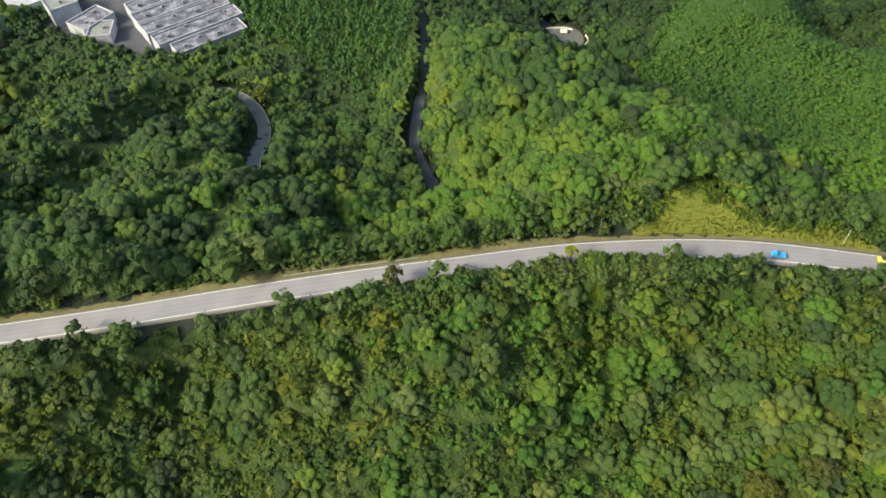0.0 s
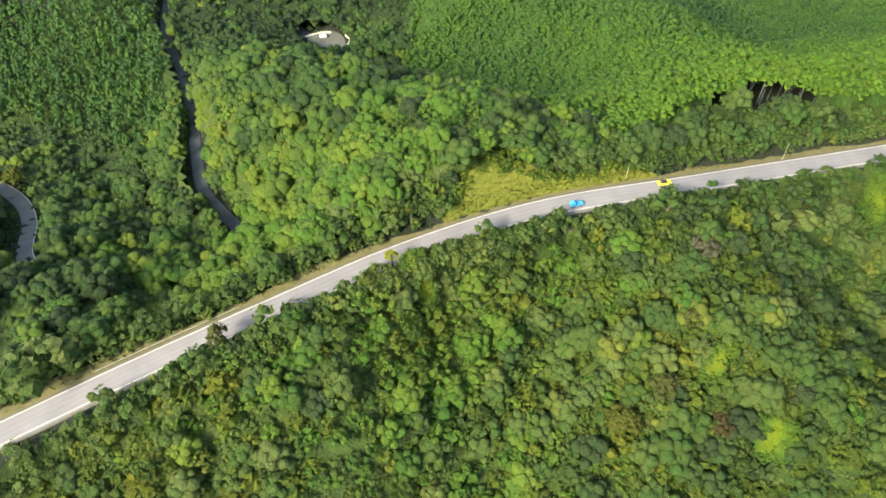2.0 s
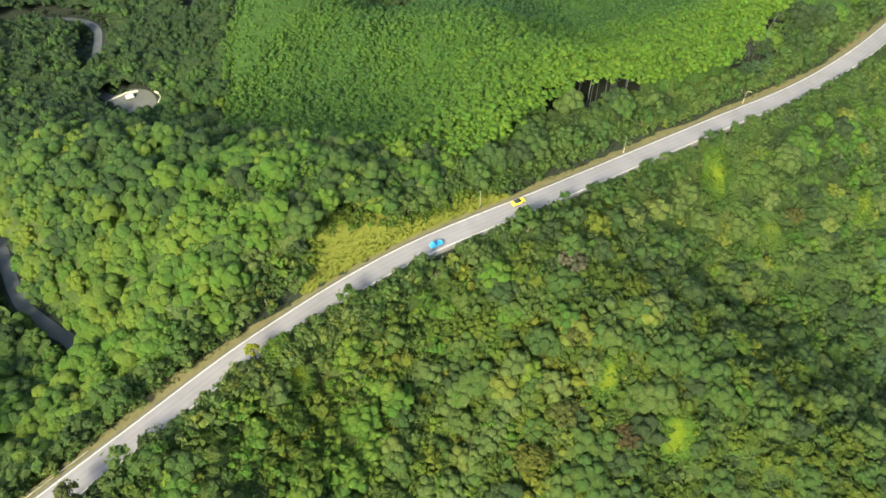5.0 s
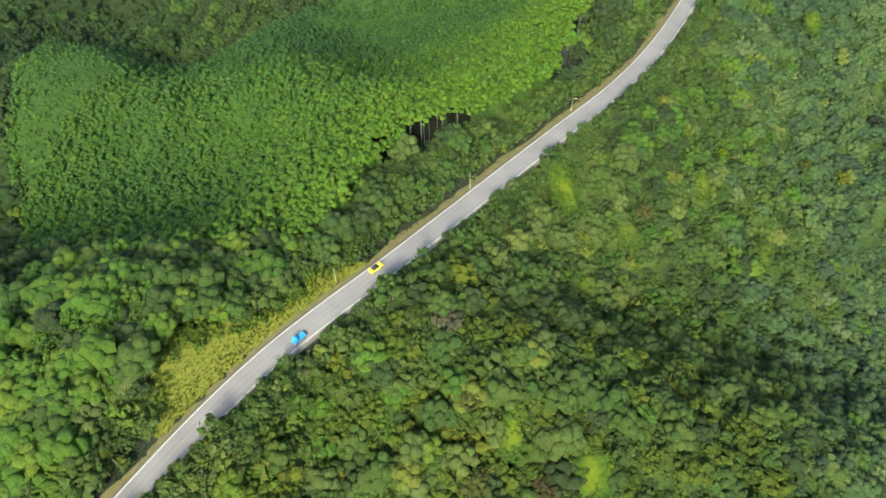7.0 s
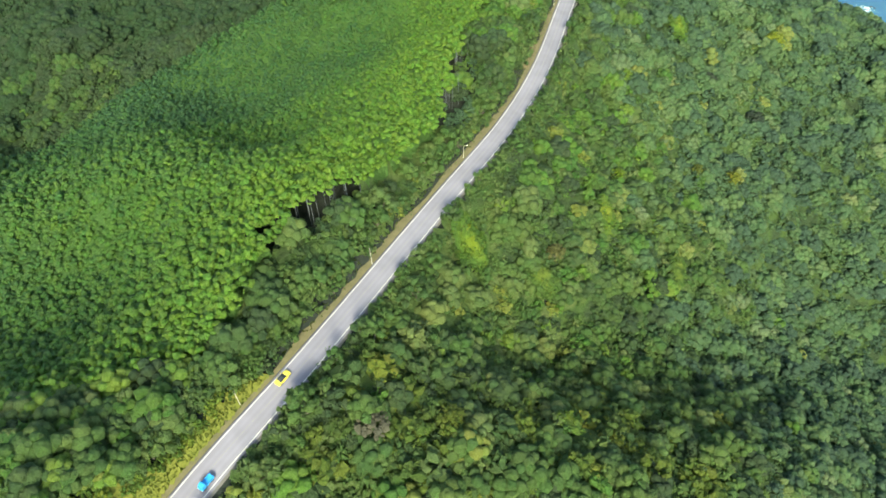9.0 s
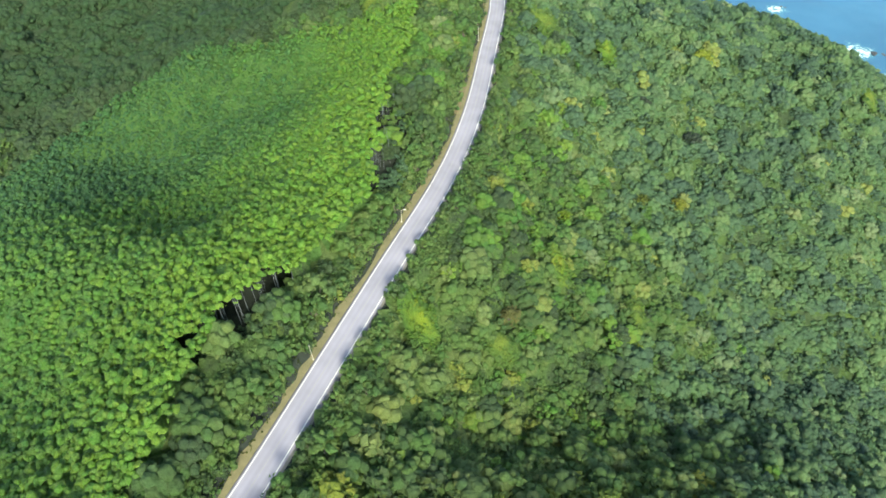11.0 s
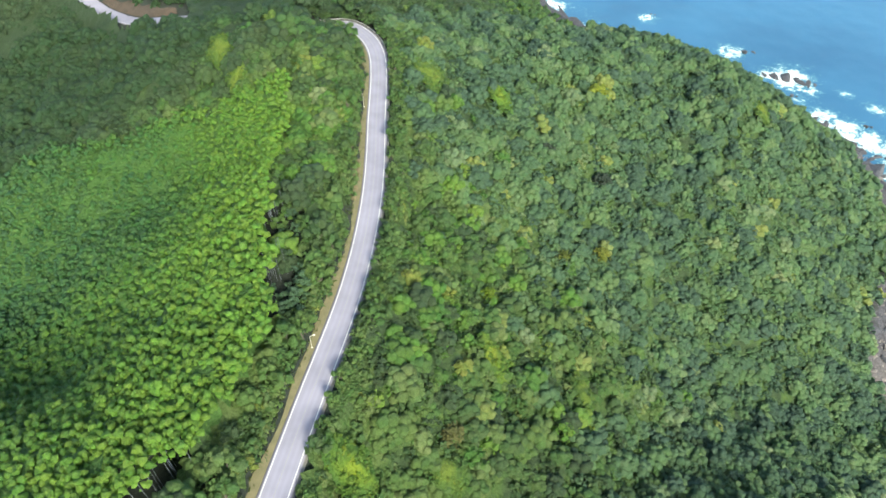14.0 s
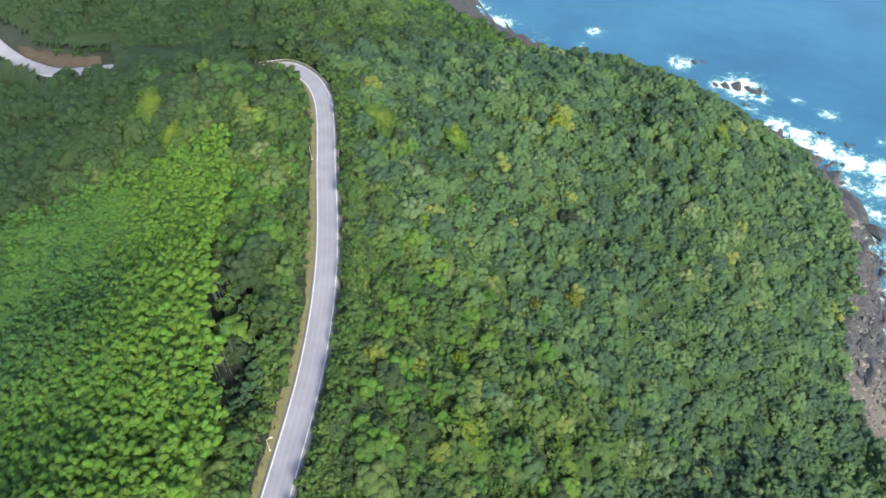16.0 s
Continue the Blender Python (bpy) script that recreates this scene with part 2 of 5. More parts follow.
M_FRESH = foliage("fresh_leaves", [(0.0, (0.062, 0.144, 0.034)), (0.5, (0.100, 0.208, 0.036)), (1.0, (0.156, 0.246, 0.044))])
M_PLANTED = foliage("plantation_leaves", PLANTED)
M_LIME = foliage("creeper_leaves", LIME)
M_CREEPER = [M_LIME, foliage("fresh_creeper_leaves", [(0.0, (0.056, 0.120, 0.032)), (0.5, (0.086, 0.156, 0.029)), (1.0, (0.146, 0.210, 0.031))])]
M_BARK = grainy("bark", (0.045, 0.04, 0.033), (0.11, 0.10, 0.085), 3.0, 0.9)
M_FADED = grainy("faded_paint", (0.17, 0.165, 0.165), (0.23, 0.225, 0.225), 1.2, 0.8)
M_PAINT = grainy("road_paint", (0.36, 0.36, 0.355), (0.56, 0.56, 0.55), 1.2, 0.7)
M_DIRT = grainy("verge_dirt", (0.062, 0.064, 0.030), (0.135, 0.118, 0.066), 0.5, 0.95, 10.0, 0.5, 0.08)


# ---- ground: one sheet to the horizon ----
def mesh_of(name, verts, faces, mats, smooth_faces=True, tint=None):
    me = bpy.data.meshes.new(name)
    verts, faces = np.asarray(verts, np.float32), np.asarray(faces, np.int32)
    k = faces.shape[1]
    me.vertices.add(len(verts)), me.loops.add(faces.size), me.polygons.add(len(faces))
    me.vertices.foreach_set("co", verts.ravel())
    me.loops.foreach_set("vertex_index", faces.ravel())
    me.polygons.foreach_set("loop_start", np.arange(0, faces.size, k, dtype=np.int32))
    me.polygons.foreach_set("use_smooth", np.full(len(faces), smooth_faces))
    if tint is not None:
        me.attributes.new("tint", "FLOAT", "POINT").data.foreach_set("value", np.asarray(tint, np.float32))
    for m in mats if isinstance(mats, (list, tuple)) else [mats]:
        me.materials.append(m)
    me.update()
    me.validate()
    return me


def part(name, bm, mat, parent, label=""):
    """Links a bmesh as one part of a thing."""
    me = bpy.data.meshes.new(name)
    bm.to_mesh(me)
    bm.free()
    me.materials.append(mat)
    ob = new(name, me)
    ob.parent = parent
    return tagged(ob, label) if label else ob


def box(bm, x0, x1, y0, y1, z0, z1, bevel=0.0):
    """Adds a box, its edges rounded by bevel."""
    b = bmesh.new()
    bmesh.ops.create_cube(b, size=1.0)
    for v in b.verts:
        v.co = Vector(((x0 + x1) / 2 + v.co.x * (x1 - x0), (y0 + y1) / 2 + v.co.y * (y1 - y0), (z0 + z1) / 2 + v.co.z * (z1 - z0)))
    if bevel:
        bmesh.ops.bevel(b, geom=b.edges[:], offset=bevel, segments=2, affect="EDGES")
    join(bm, b)


def join(bm, other):
    me = bpy.data.meshes.new("joined")
    other.to_mesh(me)
    other.free()
    bm.from_mesh(me)
    bpy.data.meshes.remove(me)


def tube(bm, points, radii, sides=6):
    """Adds a tapered tube along points."""
    rings = []
    for i, (p, r) in enumerate(zip(points, radii)):
        a = Vector(points[min(i + 1, len(points) - 1)]) - Vector(points[max(i - 1, 0)])
        q = a.to_track_quat("Z", "Y")
        rings.append([bm.verts.new(Vector(p) + q @ Vector((r * math.cos(k * 6.2832 / sides), r * math.sin(k * 6.2832 / sides), 0))) for k in range(sides)])
    for a, b in zip(rings, rings[1:]):
        for k in range(sides):
            bm.faces.new((a[k], a[(k + 1) % sides], b[(k + 1) % sides], b[k]))
    bm.faces.new(rings[0][::-1]), bm.faces.new(rings[-1])


def grid_mesh(xs, ys, height):
    x, y = np.meshgrid(xs, ys)
    z = height(x, y)
    v = np.stack([x.ravel(), y.ravel(), z.ravel()], 1)
    i = np.arange(len(xs) * len(ys)).reshape(len(ys), len(xs))
    f = np.stack([i[:-1, :-1], i[:-1, 1:], i[1:, 1:], i[1:, :-1]], -1).reshape(-1, 4)
    return v, f


def spread_steps(lo, hi, step, far):
    """Coordinates: even steps inside, growing outside to the far edge."""
    inner = np.arange(lo, hi + step, step)
    out = np.cumsum(step * 1.25 ** np.arange(1, 40))
    out = out[out < far]
    return np.r_[(lo - out)[::-1], inner, inner[-1] + out]


def ripple(x, y, size, seed=0.0):
    """Cheap smooth noise, about -1 to 1."""
    a, b = x / size, y / size
    return (np.sin(a * 1.9 + 1.3 * np.sin(b * 1.1 + seed) + seed) + np.sin(b * 2.3 + 1.7 * np.sin(a * 0.9 - seed)) + np.sin((a + b) * 1.3 + seed * 2 + np.sin(a * 2.1 - b))) / 3


def draped(points, n=10):
    """A smooth line laid on the land, its slope evened out."""
    flat = spline([(x, y, 0) for x, y in points], n)
    z = land(flat[:, 0], flat[:, 1])
    k = np.ones(21) / 21
    flat[:, 2] = np.convolve(np.pad(z, 10, mode="edge"), k, mode="valid")
    return flat


VALLEY_LINE = draped([(-126, -6), (-138, -1), (-150, 0), (-168, 3), (-191, 14), (-207, 22), (-250, 40), (-298, 58), (-330, 88), (-330, 126), (-303, 146), (-279, 127), (-258, 108), (-238, 106)])
LOOP_LINE = draped([(-282, -66), (-272, -60), (-264, -55), (-255, -51), (-240, -47), (-222, -46), (-204, -49), (-189, -54), (-176, -57), (-160, -58)])
NORTH_LINE = draped([(-64, 432), (-54, 408), (-46, 393), (-38, 381), (-29, 369), (-18, 360), (-4, 352), (16, 342)])
UPPER_LINE = draped([(-312, 214), (-292, 202), (-278, 193), (-265, 185), (-255, 174), (-244, 160)])
VALLEY_LEFT, LOOP_LEFT, NORTH_LEFT, UPPER_LEFT = sides(VALLEY_LINE), sides(LOOP_LINE), sides(NORTH_LINE), sides(UPPER_LINE)
BENCHES = [(UPPER_LINE, UPPER_LEFT, 3.4, 8.0), (VALLEY_LINE, VALLEY_LEFT, 3.6, 9.0), (LOOP_LINE, LOOP_LEFT, 3.6, 8.0), (NORTH_LINE, NORTH_LEFT, 4.2, 10.0), (ROAD_LINE, ROAD_LEFT, 4.4, 12.0)]
YARD = (-352, -86, 65.0)


def ground(x, y):
    """Height of the ground, with the roads' benches cut into it and the works' yard levelled."""
    z = np.clip(land(x, y), -45, 190)
    z = z + 0.8 * ripple(x, y, 9.0) * smooth(2, 12, z)
    u = smooth(48, 75, np.hypot((x - YARD[0]) * 1.1, (y - YARD[1]) * 0.62))
    z = YARD[2] * (1 - u) + z * u
    u = smooth(13, 19, np.hypot(x + 236, y - 109))
    z = (land(-236, 106)) * (1 - u) + z * u
    for line, left, half, reach in BENCHES:
        d, rz, _ = beside(line, left, x, y)
        u = smooth(half, reach, np.abs(d))
        z = (rz - 0.14) * (1 - u) + z * u
    return z


m, n, l, b = material("hill_ground", 0.95)
M_GROUND = m
at = place(n)
xyz = n.new("ShaderNodeSeparateXYZ")
big = node(n, "ShaderNodeTexNoise", Scale=0.09, Detail=5.0)
small = node(n, "ShaderNodeTexNoise", Scale=0.9, Detail=5.0, Roughness=0.65)
for q in (big, small):
    l.new(at, q.inputs["Vector"])
l.new(at, xyz.inputs[0])
# floor nearly black: the shade in the canopy's gaps is put into its colour
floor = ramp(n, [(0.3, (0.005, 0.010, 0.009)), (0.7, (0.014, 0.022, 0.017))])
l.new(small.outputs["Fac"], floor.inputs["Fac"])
stone = ramp(n, [(0.34, (0.011, 0.011, 0.016)), (0.5, (0.032, 0.032, 0.041)), (0.68, (0.070, 0.067, 0.078))])
l.new(small.outputs["Fac"], stone.inputs["Fac"])
sand = ramp(n, [(0.3, (0.065, 0.056, 0.052)), (0.7, (0.125, 0.108, 0.098))])
l.new(small.outputs["Fac"], sand.inputs["Fac"])
bay = node(n, "ShaderNodeMapRange", From_Min=172.0, From_Max=148.0)
l.new(xyz.outputs["Y"], bay.inputs["Value"])
beach = n.new("ShaderNodeMix")
beach.data_type = "RGBA"
l.new(bay.outputs["Result"], beach.inputs["Factor"]), l.new(stone.outputs["Color"], beach.inputs["A"]), l.new(sand.outputs["Color"], beach.inputs["B"])
level = n.new("ShaderNodeMath")
level.operation = "MULTIPLY_ADD"
level.inputs[1].default_value = 6.0
l.new(big.outputs["Fac"], level.inputs[0]), l.new(xyz.outputs["Z"], level.inputs[2])
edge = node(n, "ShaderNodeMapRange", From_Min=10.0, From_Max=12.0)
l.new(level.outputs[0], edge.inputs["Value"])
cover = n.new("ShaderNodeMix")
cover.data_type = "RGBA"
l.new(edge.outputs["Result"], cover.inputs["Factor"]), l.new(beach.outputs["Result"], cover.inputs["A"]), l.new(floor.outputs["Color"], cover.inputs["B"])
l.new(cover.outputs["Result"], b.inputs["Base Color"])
bp = node(n, "ShaderNodeBump", Strength=0.8, Distance=0.6)
l.new(small.outputs["Fac"], bp.inputs["Height"]), l.new(bp.outputs["Normal"], b.inputs["Normal"])
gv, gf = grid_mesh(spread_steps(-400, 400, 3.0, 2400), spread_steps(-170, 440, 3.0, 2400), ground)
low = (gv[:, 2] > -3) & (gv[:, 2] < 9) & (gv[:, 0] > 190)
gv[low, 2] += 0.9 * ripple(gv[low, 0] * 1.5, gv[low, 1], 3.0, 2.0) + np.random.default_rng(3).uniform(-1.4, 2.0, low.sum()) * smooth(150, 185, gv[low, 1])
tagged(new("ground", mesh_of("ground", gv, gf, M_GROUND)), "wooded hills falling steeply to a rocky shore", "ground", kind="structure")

# ---- sea ----
m, n, l, b = material("sea_water", 0.14)
M_SEA = m
at = place(n)
wide = node(n, "ShaderNodeTexNoise", Scale=0.012, Detail=5.0)
mid = node(n, "ShaderNodeTexNoise", Scale=0.22, Detail=6.0, Roughness=0.62)
l.new(at, wide.inputs["Vector"]), l.new(at, mid.inputs["Vector"])
deep = ramp(n, [(0.35, (0.016, 0.066, 0.134)), (0.65, (0.024, 0.092, 0.176))])
l.new(wide.outputs["Fac"], deep.inputs["Fac"])
surf = n.new("ShaderNodeAttribute")
surf.attribute_name = "tint"
add = n.new("ShaderNodeMath")
add.operation = "ADD"
tiny = node(n, "ShaderNodeTexNoise", Scale=0.85, Detail=4.0, Roughness=0.7)
l.new(at, tiny.inputs["Vector"])
both = n.new("ShaderNodeMix")
both.inputs["Factor"].default_value = 0.4
l.new(mid.outputs["Fac"], both.inputs["A"]), l.new(tiny.outputs["Fac"], both.inputs["B"])
lace = n.new("ShaderNodeMath")
lace.operation = "MULTIPLY_ADD"
lace.inputs[1].default_value, lace.inputs[2].default_value = 1.9, -0.45
l.new(both.outputs["Result"], lace.inputs[0])
l.new(surf.outputs["Fac"], add.inputs[0]), l.new(lace.outputs[0], add.inputs[1])
pale = node(n, "ShaderNodeMapRange", From_Min=0.72, From_Max=1.15)
l.new(add.outputs[0], pale.inputs["Value"])
shoal = n.new("ShaderNodeMix")
shoal.data_type = "RGBA"
shoal.inputs["B"].default_value = (0.085, 0.21, 0.245, 1)
l.new(pale.outputs["Result"], shoal.inputs["Factor"]), l.new(deep.outputs["Color"], shoal.inputs["A"])
white = node(n, "ShaderNodeMapRange", From_Min=0.95, From_Max=1.22)
l.new(add.outputs[0], white.inputs["Value"])
foam = n.new("ShaderNodeMix")
foam.data_type = "RGBA"
foam.inputs["B"].default_value = (0.58, 0.61, 0.62, 1)
l.new(white.outputs["Result"], foam.inputs["Factor"]), l.new(shoal.outputs["Result"], foam.inputs["A"])
l.new(foam.outputs["Result"], b.inputs["Base Color"])
gloss = node(n, "ShaderNodeMapRange", To_Min=0.24, To_Max=0.85)
l.new(white.outputs["Result"], gloss.inputs["Value"]), l.new(gloss.outputs["Result"], b.inputs["Roughness"])
bp = node(n, "ShaderNodeBump", Strength=0.2, Distance=0.6)
l.new(mid.outputs["Fac"], bp.inputs["Height"]), l.new(bp.outputs["Normal"], b.inputs["Normal"])

REEFS = [(355, 379, 6, 2.0), (361, 374, 7, 2.4), (367, 368, 6, 1.9), (371, 363, 4, 1.3), (350, 383, 4, 1.2), (375, 313, 3.0, 1.3), (382, 297, 3.5, 1.2), (291, 460, 4, 2.0), (355, 412, 5, 1.0), (361, 286, 4, 1.6), (318, 480, 3, 0.6), (352, 356, 3, 0.9)]
SURF = [(312, 475, 8, 0.72), (291, 463, 7, 0.5), (344, 414, 12, 0.68), (363, 373, 18, 0.72), (351, 382, 11, 0.55), (367, 356, 9, 0.55), (353, 351, 9, 0.5), (386, 345, 6, 0.58), (394, 325, 8, 0.64), (354, 329, 14, 0.66), (361, 313, 14, 0.72), (365, 299, 14, 0.76), (370, 283, 14, 0.76), (381, 271, 13, 0.72), (369, 255, 14, 0.68), (347, 244, 10, 0.62), (333, 233, 8, 0.58), (325, 213, 8, 0.52), (405, 288, 8, 0.5), (300, 190, 8, 0.45), (283, 160, 7, 0.45)]


def surf_at(x, y):
    """How white the water is: along the shelf, round the rocks, in broken streaks."""
    depth = -land(x, y)
    s = 0.60 * smooth(7.0, 0.5, depth) * (0.65 + 0.5 * ripple(x, y, 11, 2.0))
    for cx, cy, r, k in SURF:
        s = np.maximum(s, k * np.exp(-(((x - cx) ** 2 + (y - cy) ** 2) / r**2)) * (1 + 0.25 * ripple(x, y, 5, cx)))
    s = s + 0.10 * smooth(0.55, 0.9, ripple(x * 0.6, y * 1.6, 17, 4.0)) * smooth(30, 6, depth)
    return s - 0.02


sv, sf = grid_mesh(spread_steps(200, 470, 2.5, 2100), spread_steps(90, 560, 2.5, 2100), lambda x, y: 0.12 * ripple(x, y, 6.0))
tagged(new("sea", mesh_of("sea", sv, sf, M_SEA, True, surf_at(sv[:, 0], sv[:, 1]))), "blue-green sea with white surf along the rocks", "sea", kind="structure")


# ---- roads ----
def ribbon(line, left, offsets, rise):
    """Strips along a line: rows of points at the given offsets to the left, lifted by rise."""
    rows = [np.c_[line[:, :2] + left * np.reshape(o, (-1, 1)), line[:, 2] + dz] for o, dz in zip(offsets, rise)]
    v = np.stack(rows, 1)
    k = len(offsets)
    i = np.arange(len(line) * k).reshape(len(line), k)
    f = np.stack([i[:-1, :-1], i[1:, :-1], i[1:, 1:], i[:-1, 1:]], -1).reshape(-1, 4)
    return v.reshape(-1, 3), f


def asphalt(name, dark, light, tracks):
    """Worn asphalt, darker along the wheel tracks; the attribute runs from 0 to 1 across the road."""
    m, n, l, b = material(name, 0.85)
    at = place(n)
    a = n.new("ShaderNodeAttribute")
    a.attribute_name = "tint"
    big = node(n, "ShaderNodeTexNoise", Scale=0.16, Detail=5.0)
    small = node(n, "ShaderNodeTexNoise", Scale=7.0, Detail=3.0)
    l.new(at, big.inputs["Vector"]), l.new(at, small.inputs["Vector"])
    base = ramp(n, [(0.3, dark), (0.7, light)])
    l.new(big.outputs["Fac"], base.inputs["Fac"])
    k = tracks
    wheel = ramp(n, [(0.0, (0.72, 0.71, 0.7)), (0.09, (1, 1, 1)), (0.22, (k, k, k)), (0.32, (1, 1, 1)), (0.41, (k, k, k)), (0.5, (1.0, 1.0, 1.0)), (0.6, (k, k, k)), (0.69, (1, 1, 1)), (0.80, (k, k, k)), (0.91, (1, 1, 1)), (1.0, (0.6, 0.6, 0.6))])
    l.new(a.outputs["Fac"], wheel.inputs["Fac"])
    mul = n.new("ShaderNodeMix")
    mul.data_type, mul.blend_type = "RGBA", "MULTIPLY"
    mul.inputs["Factor"].default_value = 1.0
    l.new(base.outputs["Color"], mul.inputs["A"]), l.new(wheel.outputs["Color"], mul.inputs["B"])
    l.new(mul.outputs["Result"], b.inputs["Base Color"])
    bp = node(n, "ShaderNodeBump", Strength=0.2, Distance=0.01)
    l.new(small.outputs["Fac"], bp.inputs["Height"]), l.new(bp.outputs["Normal"], b.inputs["Normal"])
    return m


M_ROAD = asphalt("bleached_asphalt", (0.166, 0.162, 0.212), (0.213, 0.208, 0.270), 0.90)
M_LOOP = asphalt("pale_grey_asphalt", (0.115, 0.119, 0.138), (0.158, 0.162, 0.184), 0.88)
M_LANE = asphalt("grey_asphalt", (0.062, 0.069, 0.090), (0.092, 0.100, 0.126), 0.88)


def road_strip(name, line, left, half, mat, label):
    cols = np.linspace(1, -1, 13)
    offs = [half + 0.05] + list(cols * half) + [-half - 0.05]
    rise = [-0.6] + list(0.05 * (1 - cols**2)) + [-0.6]
    v, f = ribbon(line, left, offs, rise)
    t = np.tile(np.r_[1, (cols + 1) / 2, 0], len(line))
    return tagged(new(name, mesh_of(name, v, f, mat, True, t)), label, "road", kind="structure")


HALF = 2.92
road_strip("road", ROAD_LINE, ROAD_LEFT, 3.62, M_ROAD, "two-lane asphalt road bleached pale grey along the ridge")
road_strip("road_valley", VALLEY_LINE, VALLEY_LEFT, 2.2, M_LANE, "grey asphalt lane winding through the valley")
road_strip("road_upper", UPPER_LINE, UPPER_LEFT, 2.3, M_LANE, "grey asphalt lane climbing through the far woods")
road_strip("road_loop", LOOP_LINE, LOOP_LEFT, 2.9, M_LOOP, "curved grey asphalt lane below the ridge")
road_strip("road_north", NORTH_LINE, NORTH_LEFT, 3.4, M_ROAD, "pale asphalt road beyond the bend")


def stripe(name, line, left, offset, width, label, rise=0.03, mat=None):
    v, f = ribbon(line, left, [offset + width / 2, offset - width / 2], [rise, rise])
    return tagged(new(name, mesh_of(name, v, f, mat or M_PAINT, False)), label, "road marking", kind="structure")


stripe("edge_line", ROAD_LINE, ROAD_LEFT, HALF, 0.2, "solid white edge line, slightly worn", 0.045)
stripe("edge_line", ROAD_LINE, ROAD_LEFT, -HALF, 0.2, "solid white edge line, slightly worn", 0.045)
stripe("centre_line", ROAD_LINE, ROAD_LEFT, 0.07, 0.12, "faded centre line", 0.062, M_FADED)
stripe("edge_line", LOOP_LINE, LOOP_LEFT, 2.5, 0.22, "thin white edge line", 0.03)
stripe("edge_line", NORTH_LINE, NORTH_LEFT, -3.0, 0.18, "white edge line", 0.03)

# bare verge on the inland side, and a narrow gutter on the sea side
s_at = np.arange(len(ROAD_LINE))
wander = 5.9 + 0.9 * np.sin(s_at * 0.21) + 0.5 * np.sin(s_at * 0.57 + 1) + 0.9 * smooth(100, 20, np.abs(ROAD_LINE[:, 1] + 75))
vv, vf = ribbon(ROAD_LINE, ROAD_LEFT, [wander, 4.6 + 0 * wander, 3.6 + 0 * wander], [0.08, 0.02, -0.02])
tagged(new("verge", mesh_of("verge", vv, vf, M_DIRT)), "bare earth verge with dry grass", "verge", kind="structure")
vv, vf = ribbon(ROAD_LINE, ROAD_LEFT, [-3.6, -4.3], [-0.04, -0.08])
tagged(new("gutter", mesh_of("gutter", vv, vf, grainy("gutter_concrete", (0.07, 0.068, 0.065), (0.13, 0.125, 0.12), 0.6))), "stained concrete gutter strip", "gutter", kind="structure")


# ---- forest ----
PHI = (1 + 5**0.5) / 2
ICO_V = np.array([(-1, PHI, 0), (1, PHI, 0), (-1, -PHI, 0), (1, -PHI, 0), (0, -1, PHI), (0, 1, PHI), (0, -1, -PHI), (0, 1, -PHI), (PHI, 0, -1), (PHI, 0, 1), (-PHI, 0, -1), (-PHI, 0, 1)]) / (1 + PHI**2) ** 0.5
ICO_F = np.array([(0, 11, 5), (0, 5, 1), (0, 1, 7), (0, 7, 10), (0, 10, 11), (1, 5, 9), (5, 11, 4), (11, 10, 2), (10, 7, 6), (7, 1, 8), (3, 9, 4), (3, 4, 2), (3, 2, 6), (3, 6, 8), (3, 8, 9), (4, 9, 5), (2, 4, 11), (6, 2, 10), (8, 6, 7), (9, 8, 1)])
rng = np.random.default_rng(7)


def turned(rng):
    q = rng.normal(size=4)
    w, x, y, z = q / np.linalg.norm(q)
    return np.array([[1 - 2 * (y * y + z * z), 2 * (x * y - z * w), 2 * (x * z + y * w)], [2 * (x * y + z * w), 1 - 2 * (x * x + z * z), 2 * (y * z - x * w)], [2 * (x * z - y * w), 2 * (y * z + x * w), 1 - 2 * (x * x + y * y)]])


